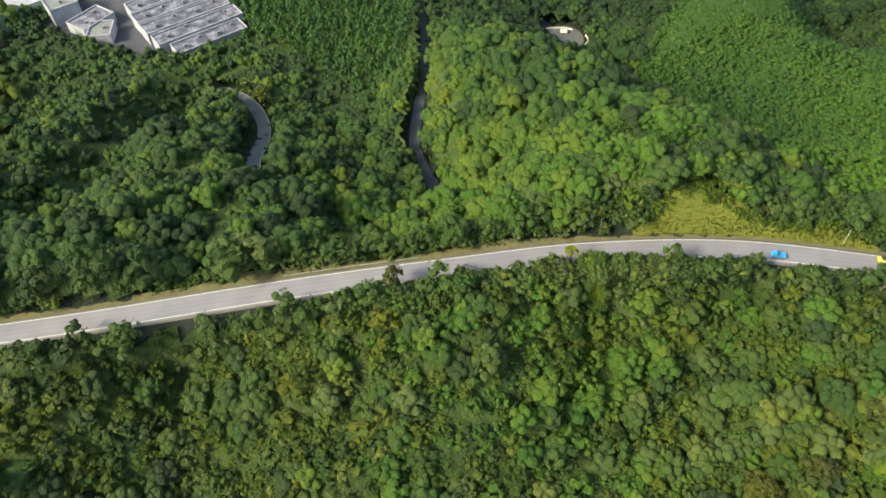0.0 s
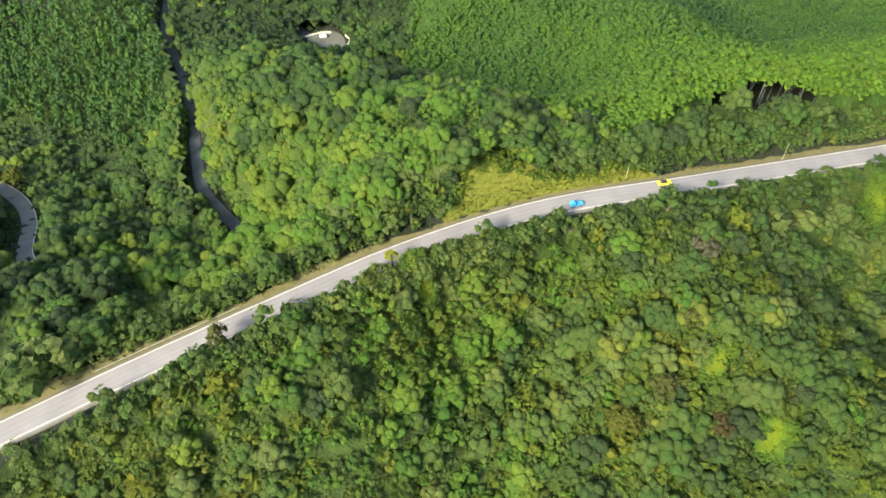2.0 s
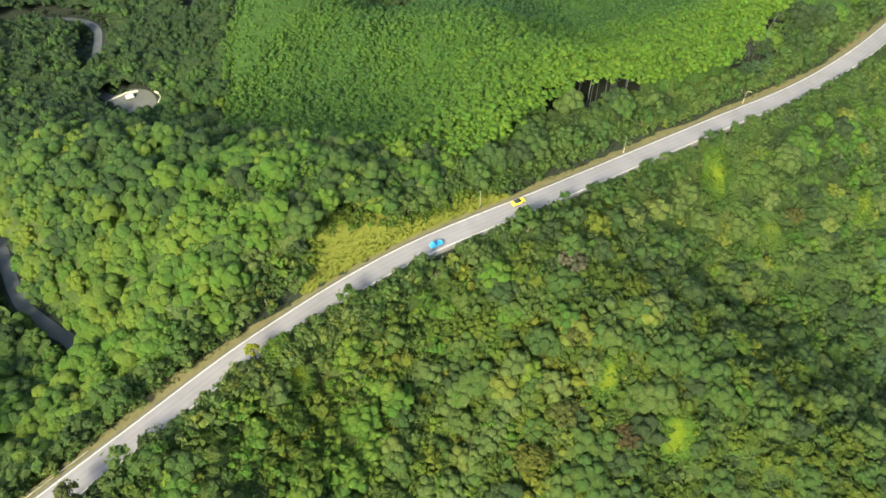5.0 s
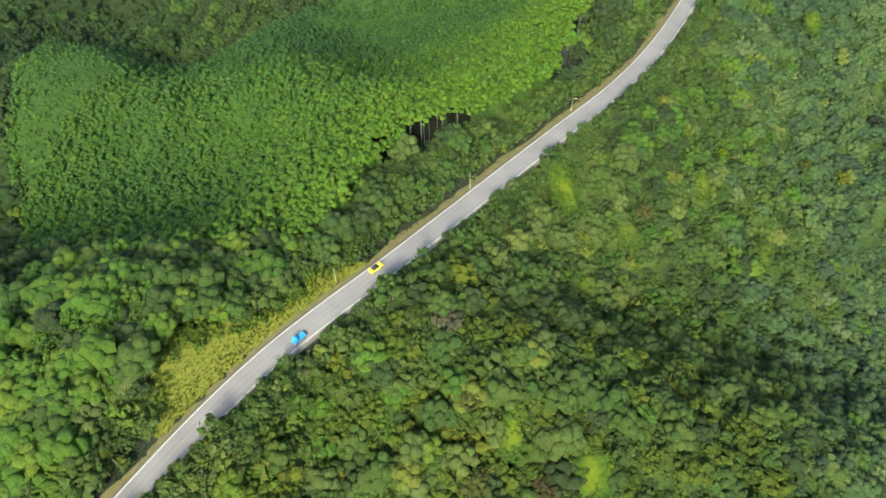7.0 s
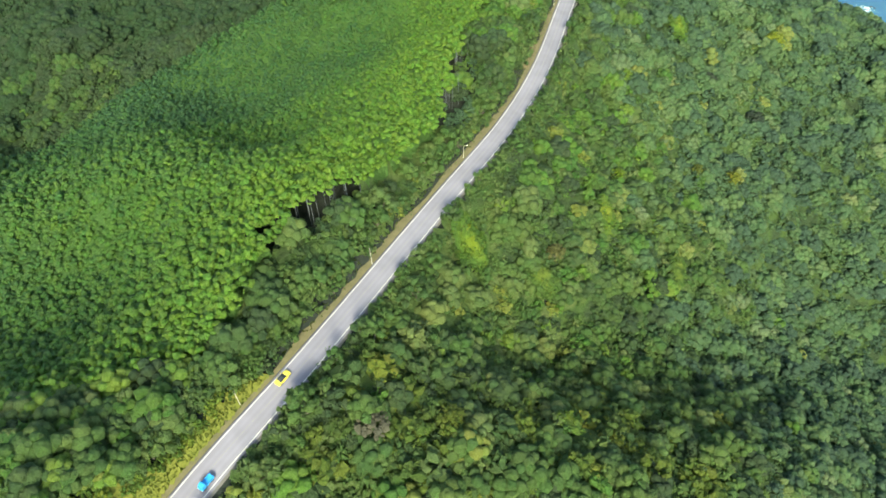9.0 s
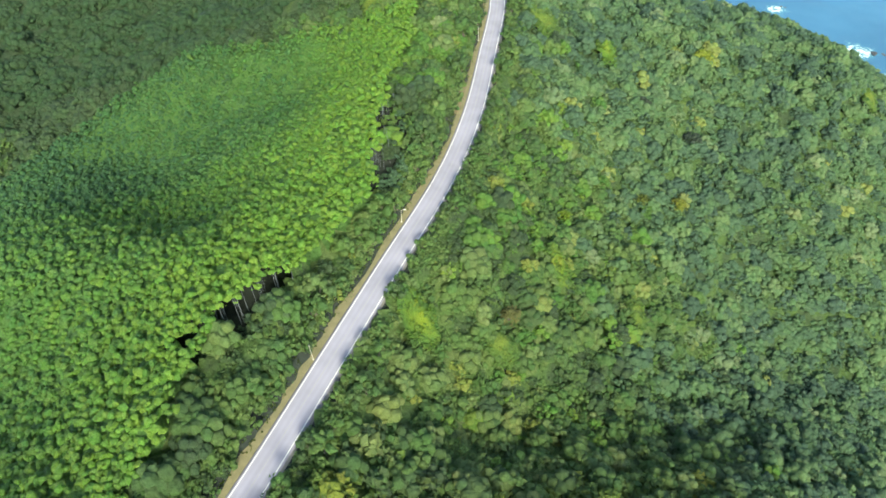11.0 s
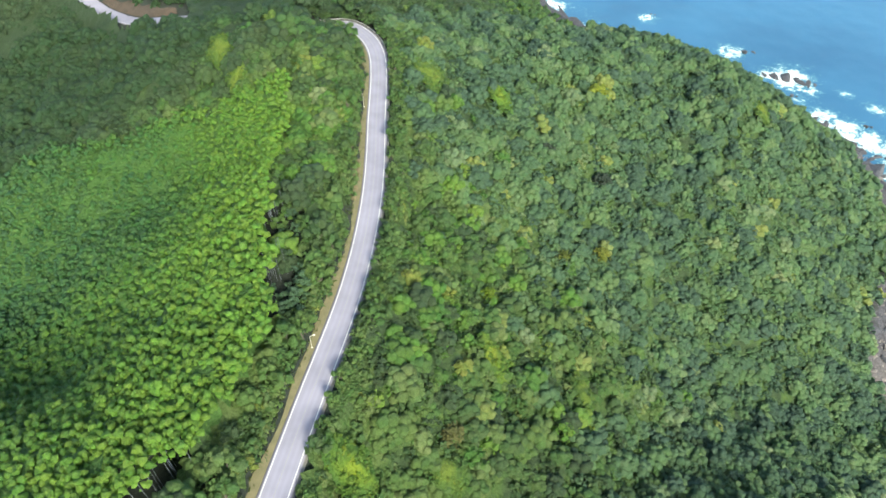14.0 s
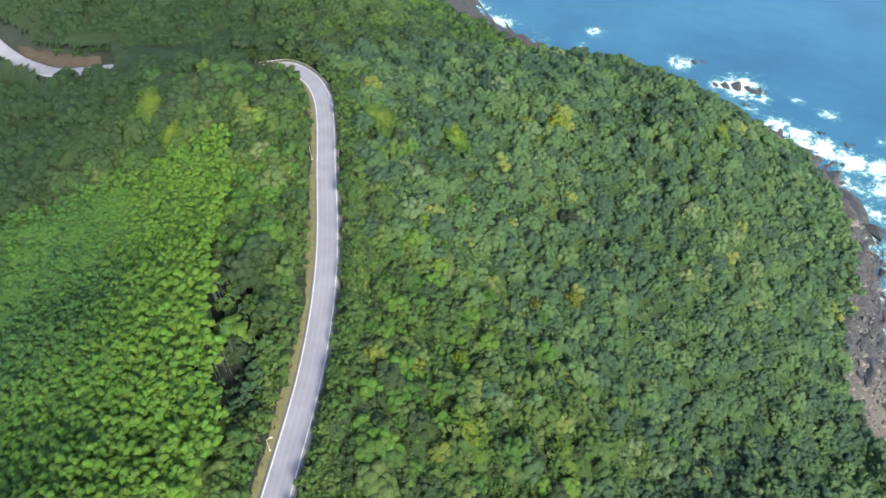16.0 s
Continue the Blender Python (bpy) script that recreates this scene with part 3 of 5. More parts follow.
def crown(rng, clumps, leaves, tall=0.8, spike=False, size=(0.34, 0.5), leaf=1.0):
    """A crown about 1 m in radius, its base at z 0: leafy clumps round a middle, with loose sprays between and beyond them."""
    vs, fs, count = [], [], 0
    lean = rng.uniform(-0.15, 0.15, 2)
    wide, skew = rng.uniform(0.78, 1.25), rng.uniform(0, 6.283)
    lobes = rng.uniform(0.72, 1.22, 5)
    for c in range(clumps):
        a = c * 2.4 + rng.uniform(-0.5, 0.5)
        h = (c + 0.5) / clumps
        out = (0.74 * (1 - h**2.0) + 0.05) if not spike else 0.58 * (1 - h**1.7) + 0.03
        big = rng.uniform(*size) * (1 - 0.2 * h)
        out *= lobes[c % 5]
        v = ICO_V * rng.uniform(0.55, 1.35, (12, 1)) @ turned(rng) * big * (1, 1, 0.85)
        v = v + (out * math.cos(a) + lean[0] * h, out * math.sin(a) + lean[1] * h, tall * (0.3 + 0.8 * h) + rng.uniform(-0.06, 0.1))
        nrm = np.cross(v[ICO_F[:, 1]] - v[ICO_F[:, 0]], v[ICO_F[:, 2]] - v[ICO_F[:, 0]])
        f = ICO_F[(nrm[:, 2] > -0.25 * np.linalg.norm(nrm, axis=1))]
        vs.append(v), fs.append(f + count)
        count += 12
    for _ in range(leaves):
        a, h = rng.uniform(0, 6.283), rng.uniform(0.0, 1.0)
        out = (1.0 if not spike else 0.9 * (1.05 - h)) * math.sqrt(max(0.05, 1 - h * h)) * rng.uniform(0.72, 1.1) * lobes[int(a / 1.2567) % 5]
        p = np.array([out * math.cos(a), out * math.sin(a), tall * (0.3 + 1.0 * h)])
        face = Vector((math.cos(a) * (1 - h), math.sin(a) * (1 - h), 0.5 + h)).normalized() + Vector(rng.normal(0, 0.42, 3))
        q = np.array(face.to_track_quat("Z", "Y").to_matrix())
        c, s = math.cos(a * 7), math.sin(a * 7)
        v = (np.array([(-0.5, -0.35, 0), (0.55, -0.2, 0.0), (0.05, 0.6, 0.0)]) * rng.uniform(0.18, 0.36) * leaf) @ np.array([(c, s, 0), (-s, c, 0), (0, 0, 1)]) @ q.T + p
        vs.append(v), fs.append(np.array([[0, 1, 2]]) + count)
        count += 3
    v = np.vstack(vs)
    along = v[:, :2] @ (math.cos(skew), math.sin(skew))
    v[:, :2] += np.outer(along * (wide - 1), (math.cos(skew), math.sin(skew)))
    return v, np.vstack(fs)


def dome(rng, clumps):
    """A broad rounded crown about 1 m in radius: billows crowding over a domed middle, a few loose sprays on them."""
    vs, fs, count = [], [], 0
    wide, skew = rng.uniform(0.85, 1.18), rng.uniform(0, 6.283)
    billows = [(0.0, 0.0, 0.55, 0.72)]
    for c in range(clumps):
        h = 1 - (c + 0.5) / clumps * 0.95
        a = c * 2.4 + rng.uniform(-0.4, 0.4)
        out = 0.74 * math.sqrt(1 - h * h) * rng.uniform(0.85, 1.12)
        billows.append((out * math.cos(a), out * math.sin(a), 0.30 + 0.78 * h * rng.uniform(0.86, 1.1), rng.uniform(0.26, 0.42)))
    for px, py, pz, big in billows:
        v = ICO_V * rng.uniform(0.80, 1.18, (12, 1)) @ turned(rng) * big * (1, 1, 0.9) + (px, py, pz)
        nrm = np.cross(v[ICO_F[:, 1]] - v[ICO_F[:, 0]], v[ICO_F[:, 2]] - v[ICO_F[:, 0]])
        vs.append(v), fs.append(ICO_F[nrm[:, 2] > -0.2 * np.linalg.norm(nrm, axis=1)] + count)
        count += 12
    v = np.vstack(vs)
    along = v[:, :2] @ (math.cos(skew), math.sin(skew))
    v[:, :2] += np.outer(along * (wide - 1), (math.cos(skew), math.sin(skew)))
    return v, np.vstack(fs)


BROAD = [crown(rng, 6, 26, 1.12, False, (0.36, 0.52)) for _ in range(20)]
LOOSE = [crown(rng, 8, 34, 1.3, False, (0.24, 0.42)) for _ in range(10)]
DOME = [dome(rng, 12) for _ in range(14)]
FAR_DOME = [dome(rng, 5) for _ in range(8)]
FAR_BROAD = [crown(rng, 4, 8, 1.15, False, (0.46, 0.62)) for _ in range(8)]
CONIFER = [crown(rng, 6, 8, 2.4, True, (0.36, 0.50)) for _ in range(8)]
PLANT = [crown(rng, 4, 10, 1.6, True, (0.44, 0.60)) for _ in range(12)]


def planted_verts(spots, radii, tints, crowns, lift, flat, rng):
    pick = rng.integers(0, len(crowns), len(spots))
    vs, fs, ts, count = [], [], [], 0
    for k, (cv, cf) in enumerate(crowns):
        ids = np.nonzero(pick == k)[0]
        if not len(ids):
            continue
        a = rng.uniform(0, 6.283, len(ids))
        c, s = np.cos(a)[:, None], np.sin(a)[:, None]
        r = radii[ids][:, None]
        x = (cv[None, :, 0] * c - cv[None, :, 1] * s) * r + spots[ids, 0][:, None]
        y = (cv[None, :, 0] * s + cv[None, :, 1] * c) * r + spots[ids, 1][:, None]
        z = cv[None, :, 2] * r * flat * rng.uniform(0.8, 1.25, (len(ids), 1)) + (spots[ids, 2] + lift[ids])[:, None]
        vs.append(np.stack([x, y, z], -1).reshape(-1, 3))
        fs.append((cf[None] + (np.arange(len(ids)) * len(cv))[:, None, None] + count).reshape(-1, 3))
        ts.append(np.repeat(tints[ids], len(cv)))
        count += len(ids) * len(cv)
    return np.vstack(vs), np.vstack(fs), np.concatenate(ts)


def plant_out(name, spots, radii, tints, crowns, lift, mat, label, category, rng, flat=1.0, soft=False):
    """One mesh of many crowns; spots are their feet."""
    v, f, t = planted_verts(spots, radii, tints, crowns, lift, flat, rng)
    return tagged(new(name, mesh_of(name, v, f, mat, soft, t)), label, category, kind="stuff")


def scatter(x0, x1, y0, y1, step, rng):
    x, y = np.meshgrid(np.arange(x0, x1, step), np.arange(y0, y1, step * 0.87))
    x = x + (np.arange(x.shape[0]) % 2)[:, None] * step / 2
    x, y = x + rng.uniform(-0.4, 0.4, x.shape) * step, y + rng.uniform(-0.4, 0.4, x.shape) * step
    return x.ravel(), y.ravel()


def inside(poly, x, y):
    p = np.array(poly, float)
    hit = np.zeros(np.shape(x), bool)
    for (ax, ay), (bx, by) in zip(p, np.roll(p, -1, 0)):
        hit ^= ((ay > y) != (by > y)) & (x < (bx - ax) * (y - ay) / (by - ay + 1e-12) + ax)
    return hit


PLANTATION = [(-52, 88), (-47, 98), (-45, 108), (-43, 116), (-38, 123), (-26, 132), (-18, 143), (-1, 169), (2, 182), (4, 196), (6, 220), (13, 241), (19, 257), (21, 277), (5, 284), (-6, 281), (-14, 287), (-34, 285), (-50, 291), (-66, 298), (-84, 294), (-108, 288), (-130, 274), (-160, 252), (-190, 232), (-250, 236), (-240, 200), (-214, 152), (-186, 118), (-158, 88), (-120, 78), (-103, 74), (-88, 72), (-69, 80)]
FIELD = [(-67, 22), (-72, 33), (-76, 43), (-70, 52), (-61, 60), (-54, 70), (-47, 82), (-36, 86), (-49, 60), (-60, 33)]
CREEPERS = [(25, 49.5, 5.0, 4.2), (30, 131, 4.2, 4.2), (4.5, 52, 2.4, 6.6), (80.5, 153, 2.6, 5.2), (8, 134, 4.4, 5.4), (226, 261, 3.6, 4.4), (54, 161.5, 3.0, 7.2), (2, 302, 4.4, 6.8), (103, 275.5, 3.6, 6.2), (5.5, 289, 4.0, 4.6), (31, 81, 2.8, 3.4), (76, 283, 5.8, 7.4), (-61, 12, 4.2, 3.4), (-57, 3, 4.4, 3.6)]
HOLES = [(-36, 128.5, 6.4, 5.0), (-28, 134.5, 6.4, 5.0), (4, 186, 5.4, 10.0), (-45, 122, 3.4, 3.4), (-101, -37, 3.0, 2.6), (8, 206, 3.8, 9.0)]
CONIFERS = [(-372, -40), (-305, -34), (-284, -20), (-254, -11), (-224, 2), (-222, 18), (-252, 34), (-290, 52), (-372, 40)]

U = math.degrees(math.atan2(37, -10))  # the works halls' long direction
HALLS = [(-303, -71, 38), (-314.5, -79, 47), (-326.5, -83, 47), (-338.5, -86, 44), (-350.5, -88, 40)]
VIEW = [(-440, -150), (-150, -150), (-60, -135), (0, -20), (60, 35), (180, 70), (260, 105), (350, 195), (360, 420), (340, 570), (180, 570), (140, 450), (90, 430), (20, 435), (-150, 425), (-240, 375), (-290, 335), (-330, 260), (-350, 180), (-350, 100), (-390, 40), (-440, -60)]


def gap_at(x, y, wider=1.0, back=99.0):
    """The gaps at the stand's edge; back: how far they run in under its crowns."""
    hit = np.zeros(np.shape(x), bool)
    for cx, cy, rx, ry in HOLES:
        inward = ((y - cy) * 0.75 - (x - cx) * 0.65) / math.hypot(0.75 * ry, 0.65 * rx)
        hit |= (np.hypot((x - cx) / rx, (y - cy) / ry) < wider) & (inward < back)
    return hit


def keep_off(x, y):
    """True where no tree stands: roads, verges, the field, the works' yard, gaps."""
    d, _, _ = beside(ROAD_LINE, ROAD_LEFT, x, y)
    off = (d < 6.6 + 1.0 * ripple(x, y, 7, 3)) & (d > -5.1 - 1.7 * smooth(-40, -50, y) + 0.5 * ripple(x, y, 6, 1))
    off |= (d < 0) & (d > -7.5) & (np.abs(y - 56) < 4.5)
    d, _, _ = beside(VALLEY_LINE, VALLEY_LEFT, x, y)
    off |= (np.abs(d) < 4.6) & (x > -212) | (np.abs(d) < 5.3) & (x > -205) & (x < -130) & (d > 0)
    off |= (np.abs(d) < 3.4) & (x <= -212) & (y < 90) | (np.abs(d) < 7.0) & (x < -268) & (y > 105)
    d, _, _ = beside(UPPER_LINE, UPPER_LEFT, x, y)
    off |= (d < 3.6) & (d > -6.0) & (x < -256)
    d, _, _ = beside(LOOP_LINE, LOOP_LEFT, x, y)
    off |= (d < 5.4) & (d > -5.6) & (x > -268) | (np.abs(d) < 7.6) & (x > -205)
    d, _, _ = beside(NORTH_LINE, NORTH_LEFT, x, y)
    off |= (d < 9) & (d > -4.8 - 4.6 * smooth(-40, -34, x)) & (x < -8)
    off |= np.hypot((x + 231) / 18, (y - 105) / 12.0) < 1
    for hx, hy, length in HALLS:
        along, across = (x - hx) * math.cos(math.radians(U)) + (y - hy) * math.sin(math.radians(U)), (y - hy) * math.cos(math.radians(U)) - (x - hx) * math.sin(math.radians(U))
        off |= (along > -3) & (along < length + 2.5) & (across > -3.0) & (across < 13)
    off |= (np.hypot((x - YARD[0]) * 1.1, (y - YARD[1]) * 0.88) < 44) & (x < -296 + 0.15 * (y + 70)) & (x < -296 + 1.05 * (y + 74))
    off |= inside(FIELD, x, y)
    off |= gap_at(x, y, 1.0, 0.15)
    for cx, cy, rx, ry in CREEPERS:
        off |= np.hypot((x - cx) / (rx + 0.2), (y - cy) / (ry + 0.2)) < 0.95
    return off


def tint_at(x, y, rng):
    """The leaf colour of a tree: drifts of kinds over the slopes, chance, and the slopes' light and shade put into the
    tint.
    """
    t = 0.46 + 0.20 * ripple(x, y, 30, 1.0) + 0.16 * ripple(x, y, 9, 5.0) + rng.normal(0, 0.25, len(x))
    sunny = np.exp(-(((x + 55) / 38) ** 2 + ((y - 5) / 30) ** 2)) + 0.6 * np.exp(-(((x - 5) / 34) ** 2 + ((y - 58) / 20) ** 2)) * (y > 48) + 0.9 * np.exp(-(((x + 118) / 26) ** 2 + ((y + 12) / 24) ** 2)) + 0.7 * np.exp(-(((x + 195) / 50) ** 2 + ((y + 74) / 12) ** 2))
    sunny += 0.9 * np.exp(-(((x + 125) / 32) ** 2 + ((y - 30) / 18) ** 2)) + 0.6 * np.exp(-(((x + 80) / 25) ** 2 + ((y + 25) / 35) ** 2))
    t -= 0.17 * smooth(60, 130, x) + 0.30 * smooth(285, 325, y) * smooth(110, 60, x) + 0.16 * smooth(-25, -60, x) * smooth(250, 280, y) + 0.14 * smooth(-140, -190, x) * smooth(230, 270, y)
    t += 0.42 * np.exp(-(((x + 57) / 7) ** 2 + ((y - 12) / 8) ** 2)) + 0.3 * np.exp(-(((x + 63) / 6) ** 2 + ((y + 1) / 6) ** 2))
    t -= 0.30 * smooth(-212, -245, x) * smooth(30, 70, y) + 0.12 * smooth(278, 296, y) * smooth(52, 30, x)
    t -= 0.30 * smooth(284, 300, y) * smooth(48, 22, x)
    # the shade in the strip beside the planted stand, as a lower tint
    t -= 0.26 * np.exp(-(((x - 16) / 14) ** 2 + ((y - 196) / 34) ** 2))
    t = t * (1 - 0.4 * smooth(315, 345, y) * smooth(150, 90, x))
    # light on the south-facing hill wall, shade in hollow and bowl, both as tint
    return np.clip(t + 0.2 * sunny - 0.10 * smooth(14, -10, y) * smooth(-112, -150, x) + 0.28 * np.exp(-(((x + 200) / 60) ** 2 + ((y - 18) / 13) ** 2)) - 0.18 * smooth(62, 84, y) * smooth(-100, -130, x), 0, 1)


# near woods: every crown leafy; far woods: plainer and wider
def wide_crowned(x, y):
    """True where the woods are old and broad-crowned: the western valley, and beyond the bend."""
    w = 12 * ripple(x, y, 25, 4.0)
    return (x + w < -104) & (y < 66) | (y + w > 300) & (x < 62) | (x < -190)


x, y = scatter(-215, 340, -150, 425, 3.55, rng)
xw, yw = scatter(-215, 70, -150, 425, 4.6, rng)
fine, old = ~wide_crowned(x, y), wide_crowned(xw, yw)
aged = np.r_[np.zeros(fine.sum(), bool), np.ones(old.sum(), bool)]
x, y = np.r_[x[fine], xw[old]], np.r_[y[fine], yw[old]]
seen = inside(VIEW, x, y)
x, y, aged = x[seen], y[seen], aged[seen]
z = ground(x, y)
planted = inside(PLANTATION, x + 1.5 * ripple(x, y, 8), y + 1.5 * ripple(y, x, 8))
ok = (z > 6.5 + 1.5 * ripple(x, y, 10)) & ~keep_off(x, y) & ~planted & ~inside(CONIFERS, x, y)
x, y, z, aged = x[ok], y[ok], z[ok], aged[ok]
d, _, _ = beside(ROAD_LINE, ROAD_LEFT, x, y)
tint = tint_at(x, y, rng)
radii = np.clip(rng.lognormal(math.log(2.8), 0.34, len(x)), 1.5, 4.6) * (1 + 0.24 * aged + 0.12 * (d > 0) + 0.16 * np.exp(-(((x - 5) / 38) ** 2 + ((y - 42) / 34) ** 2))) * (1 - 0.25 * smooth(14, 5, np.abs(d)))
lift = TREE_H - 5.9 + rng.uniform(-1.5, 1.2, len(x)) * (1 + 0.7 * aged) - 0.2 * aged - 3.0 * smooth(16, 5, np.abs(d)) * (1 - 0.85 * (d < 0) * smooth(-50, -35, y) * smooth(60, 45, y) + 0.3 * (y > 70)) - 2.0 * smooth(30, 8, z) - 1.6 * smooth(6, 40, -d) + 1.8 * (d < 0) * (d > -12) * smooth(-50, -35, y) * smooth(60, 45, y)
by_bend = smooth(16, 6, np.abs(beside(NORTH_LINE, NORTH_LEFT, x, y)[0]))
radii, lift = radii * (1 - 0.45 * by_bend), lift - 1.5 * by_bend
spots = np.stack([x, y, z], 1)
ROADSIDE = np.abs(d) < 10.5
far_off = (x > 255) | (y > 400)
loose = (rng.uniform(size=len(x)) < 0.36) & ~far_off & ~aged
domed = aged & ~far_off
big = (radii > 3.3 + 0.8 * ((d < -8) & (x < 75) & (y < 100))) & (x < 255) & ~domed
lush = 0.9 * np.exp(-(((x + 88) / 27) ** 2 + ((y - 48) / 27) ** 2)) + 1.25 * np.exp(-(((x + 112) / 36) ** 2 + ((y - 2) / 40) ** 2)) + np.exp(-(((x - 16) / 14) ** 2 + ((y - 258) / 22) ** 2)) + 0.8 * np.exp(-(((x + 48) / 45) ** 2 + ((y - 5) / 48) ** 2)) + 0.45 * np.exp(-(((x - 40) / 40) ** 2 + ((y - 200) / 70) ** 2))
home = (d < -8) & (x < 75) & (y + 10 * ripple(x, y, 18, 7.0) < 96)
fresh = rng.uniform(size=len(x)) < np.minimum(0.8, lush * (0.75 + 0.5 * ripple(x, y, 14, 3.0)))
cool = (x + 14 * ripple(x, y, 20, 6.0) + rng.normal(0, 14, len(x)) > 62 + 34 * smooth(230, 170, y)) & ~fresh & ~domed & (y < 330 + 0.3 * x)
olive = home & ~fresh & ~big & ~domed & ~cool & (rng.uniform(size=len(x)) < 0.62)
for name, pick, crowns, label in (
    ("headland_forest", cool & ~big & ~far_off, BROAD + LOOSE[:5], "grey-green broadleaf forest on the slopes above the sea"),
    ("headland_tall_forest", cool & big, DOME, "broad-crowned grey-green trees on the slopes above the sea"),
    ("headland_far_forest", cool & far_off & ~big, FAR_BROAD, "grey-green woods on the outer headland"),
    ("valley_forest", domed & ~fresh, DOME, "old woods of rounded dark green crowns in the valley"),
    ("fresh_valley_forest", domed & fresh, DOME, "rounded fresh green crowns on the valley's sunny side"),
    ("tall_forest", big & ~fresh & ~cool, DOME, "broad-crowned tall trees standing over the forest"),
    ("fresh_tall_forest", big & fresh, DOME, "broad-crowned fresh green trees on the sunny slopes"),
    ("olive_forest", olive, BROAD + LOOSE, "olive-green broadleaf trees on the slope below the road"),
    ("fresh_forest", fresh & ~big & ~domed, BROAD + LOOSE, "fresh green broadleaf trees on the sunny slopes"),
    ("broadleaf_forest", ~loose & ~far_off & ~big & ~domed & ~fresh & ~cool & ~olive, BROAD, "dense broadleaf forest in mixed greens on the hillsides"),
    ("ragged_forest", loose & ~big & ~fresh & ~cool & ~olive, LOOSE, "ragged-crowned broadleaf trees among the forest"),
    ("distant_forest", far_off & ~big & ~fresh & ~cool, FAR_BROAD, "far broadleaf woods on the outer slopes"),
):
    pick = pick & ~ROADSIDE
    plant_out(name, spots[pick], radii[pick], tint[pick], crowns, lift[pick], M_FRESH if "fresh" in name else M_COOL if "headland" in name else M_OLIVE if "olive" in name else M_VALLEY if "valley" in name else M_MIXED, label, "forest", rng, soft="valley" in name or "tall" in name)
road_trees = [(spots[i], max(1.1, min(radii[i], abs(d[i]) - 3.6)) if spots[i][1] > 60 else radii[i], lift[i]) for i in np.nonzero(ROADSIDE)[0]]
k = rng.integers(0, len(ROAD_LINE), 1350)
o = np.where(rng.uniform(size=1350) < 0.46, -rng.uniform(4.7, 10.5, 1350), rng.uniform(5.9, 10.5, 1350))
bx, by = ROAD_LINE[k, 0] + ROAD_LEFT[k, 0] * o + rng.normal(0, 1.0, 1350), ROAD_LINE[k, 1] + ROAD_LEFT[k, 1] * o + rng.normal(0, 1.0, 1350)
bd, _, _ = beside(ROAD_LINE, ROAD_LEFT, bx, by)
ok = ((bd < -4.5 - 1.9 * smooth(-40, -50, by)) | (bd > 5.7)) & ~inside(FIELD, bx, by) & ~((bd < 0) & (bd > -6.5) & (np.abs(by - 56) < 4.5))
bx, by, bd = bx[ok], by[ok], bd[ok]
HIDE = (bd < 0) * smooth(-50, -35, by) * smooth(55, 42, by) * rng.uniform(0.2, 1.0, len(bx))
plant_out("roadside_shrubs", np.stack([bx, by, ground(bx, by)], 1), np.minimum(rng.uniform(1.1, 2.1, len(bx)) + 0.5 * HIDE, np.abs(bd) - 3.3 + 1.2 * HIDE - 0.5 * (by > 60)), np.clip(tint_at(bx, by, rng) + 0.05, 0, 1), BROAD, 0.1 + 0.22 * np.clip(np.abs(bd) - 4.5, 0, 6) + rng.uniform(0, 0.6, len(bx)) + 1.4 * HIDE, M_MIXED, "low leafy shrubs crowding the edge of the road", "shrub", rng)

# dense scrub on the sea-side shoulder
k = np.nonzero((ROAD_LINE[:, 1] > -48) & (ROAD_LINE[:, 1] < 52))[0]
k = rng.choice(k, 420)
o = -rng.uniform(5.2, 10.5, 420)
bx, by = ROAD_LINE[k, 0] + ROAD_LEFT[k, 0] * o, ROAD_LINE[k, 1] + ROAD_LEFT[k, 1] * o
wave = 0.5 + 0.5 * ripple(bx, by, 7, 2.0)
plant_out("shoulder_scrub", np.stack([bx, by, ROAD_LINE[k, 2]], 1), rng.uniform(1.3, 2.3, 420), np.clip(tint_at(bx, by, rng), 0, 1), BROAD + LOOSE, rng.uniform(-2.5, 3.6, 420) * (0.45 + 0.55 * wave) - 0.3, M_MIXED, "dense scrub on the shoulder below the road's edge", "shrub", rng)

# young trees and shrubs between the tall ones
x, y = scatter(-112, 70, -118, 80, 4.6, rng)
ok = inside(VIEW, x, y) & ~keep_off(x, y) & (np.abs(beside(ROAD_LINE, ROAD_LEFT, x, y)[0]) > 7.5)
x, y = x[ok], y[ok]
plant_out("young_forest", np.stack([x, y, ground(x, y)], 1), rng.uniform(1.6, 2.5, len(x)), np.clip(tint_at(x, y, rng), 0, 1), FAR_BROAD, TREE_H - 6.6 + rng.uniform(-0.8, 0.8, len(x)) - 1.2 * smooth(6, 40, -beside(ROAD_LINE, ROAD_LEFT, x, y)[0]), M_MIXED, "young trees filling the gaps in the forest", "forest", rng)

def brim(x, y):
    """How much taller the planted trees stand towards the open edge of the stand."""
    return 4.0 * smooth(70, 22, beside(ROAD_LINE, ROAD_LEFT, x, y)[0]) * smooth(85, 105, y)


# planted conifers in close rows
x, y = scatter(-320, 25, 60, 300, 2.3, rng)
z = ground(x, y)
ok = inside(PLANTATION, x + 1.2 * ripple(x, y, 8), y + 1.2 * ripple(y, x, 8)) & ~keep_off(x, y)
x, y, z = x[ok], y[ok], z[ok]
spots_p = np.stack([x, y, z], 1)
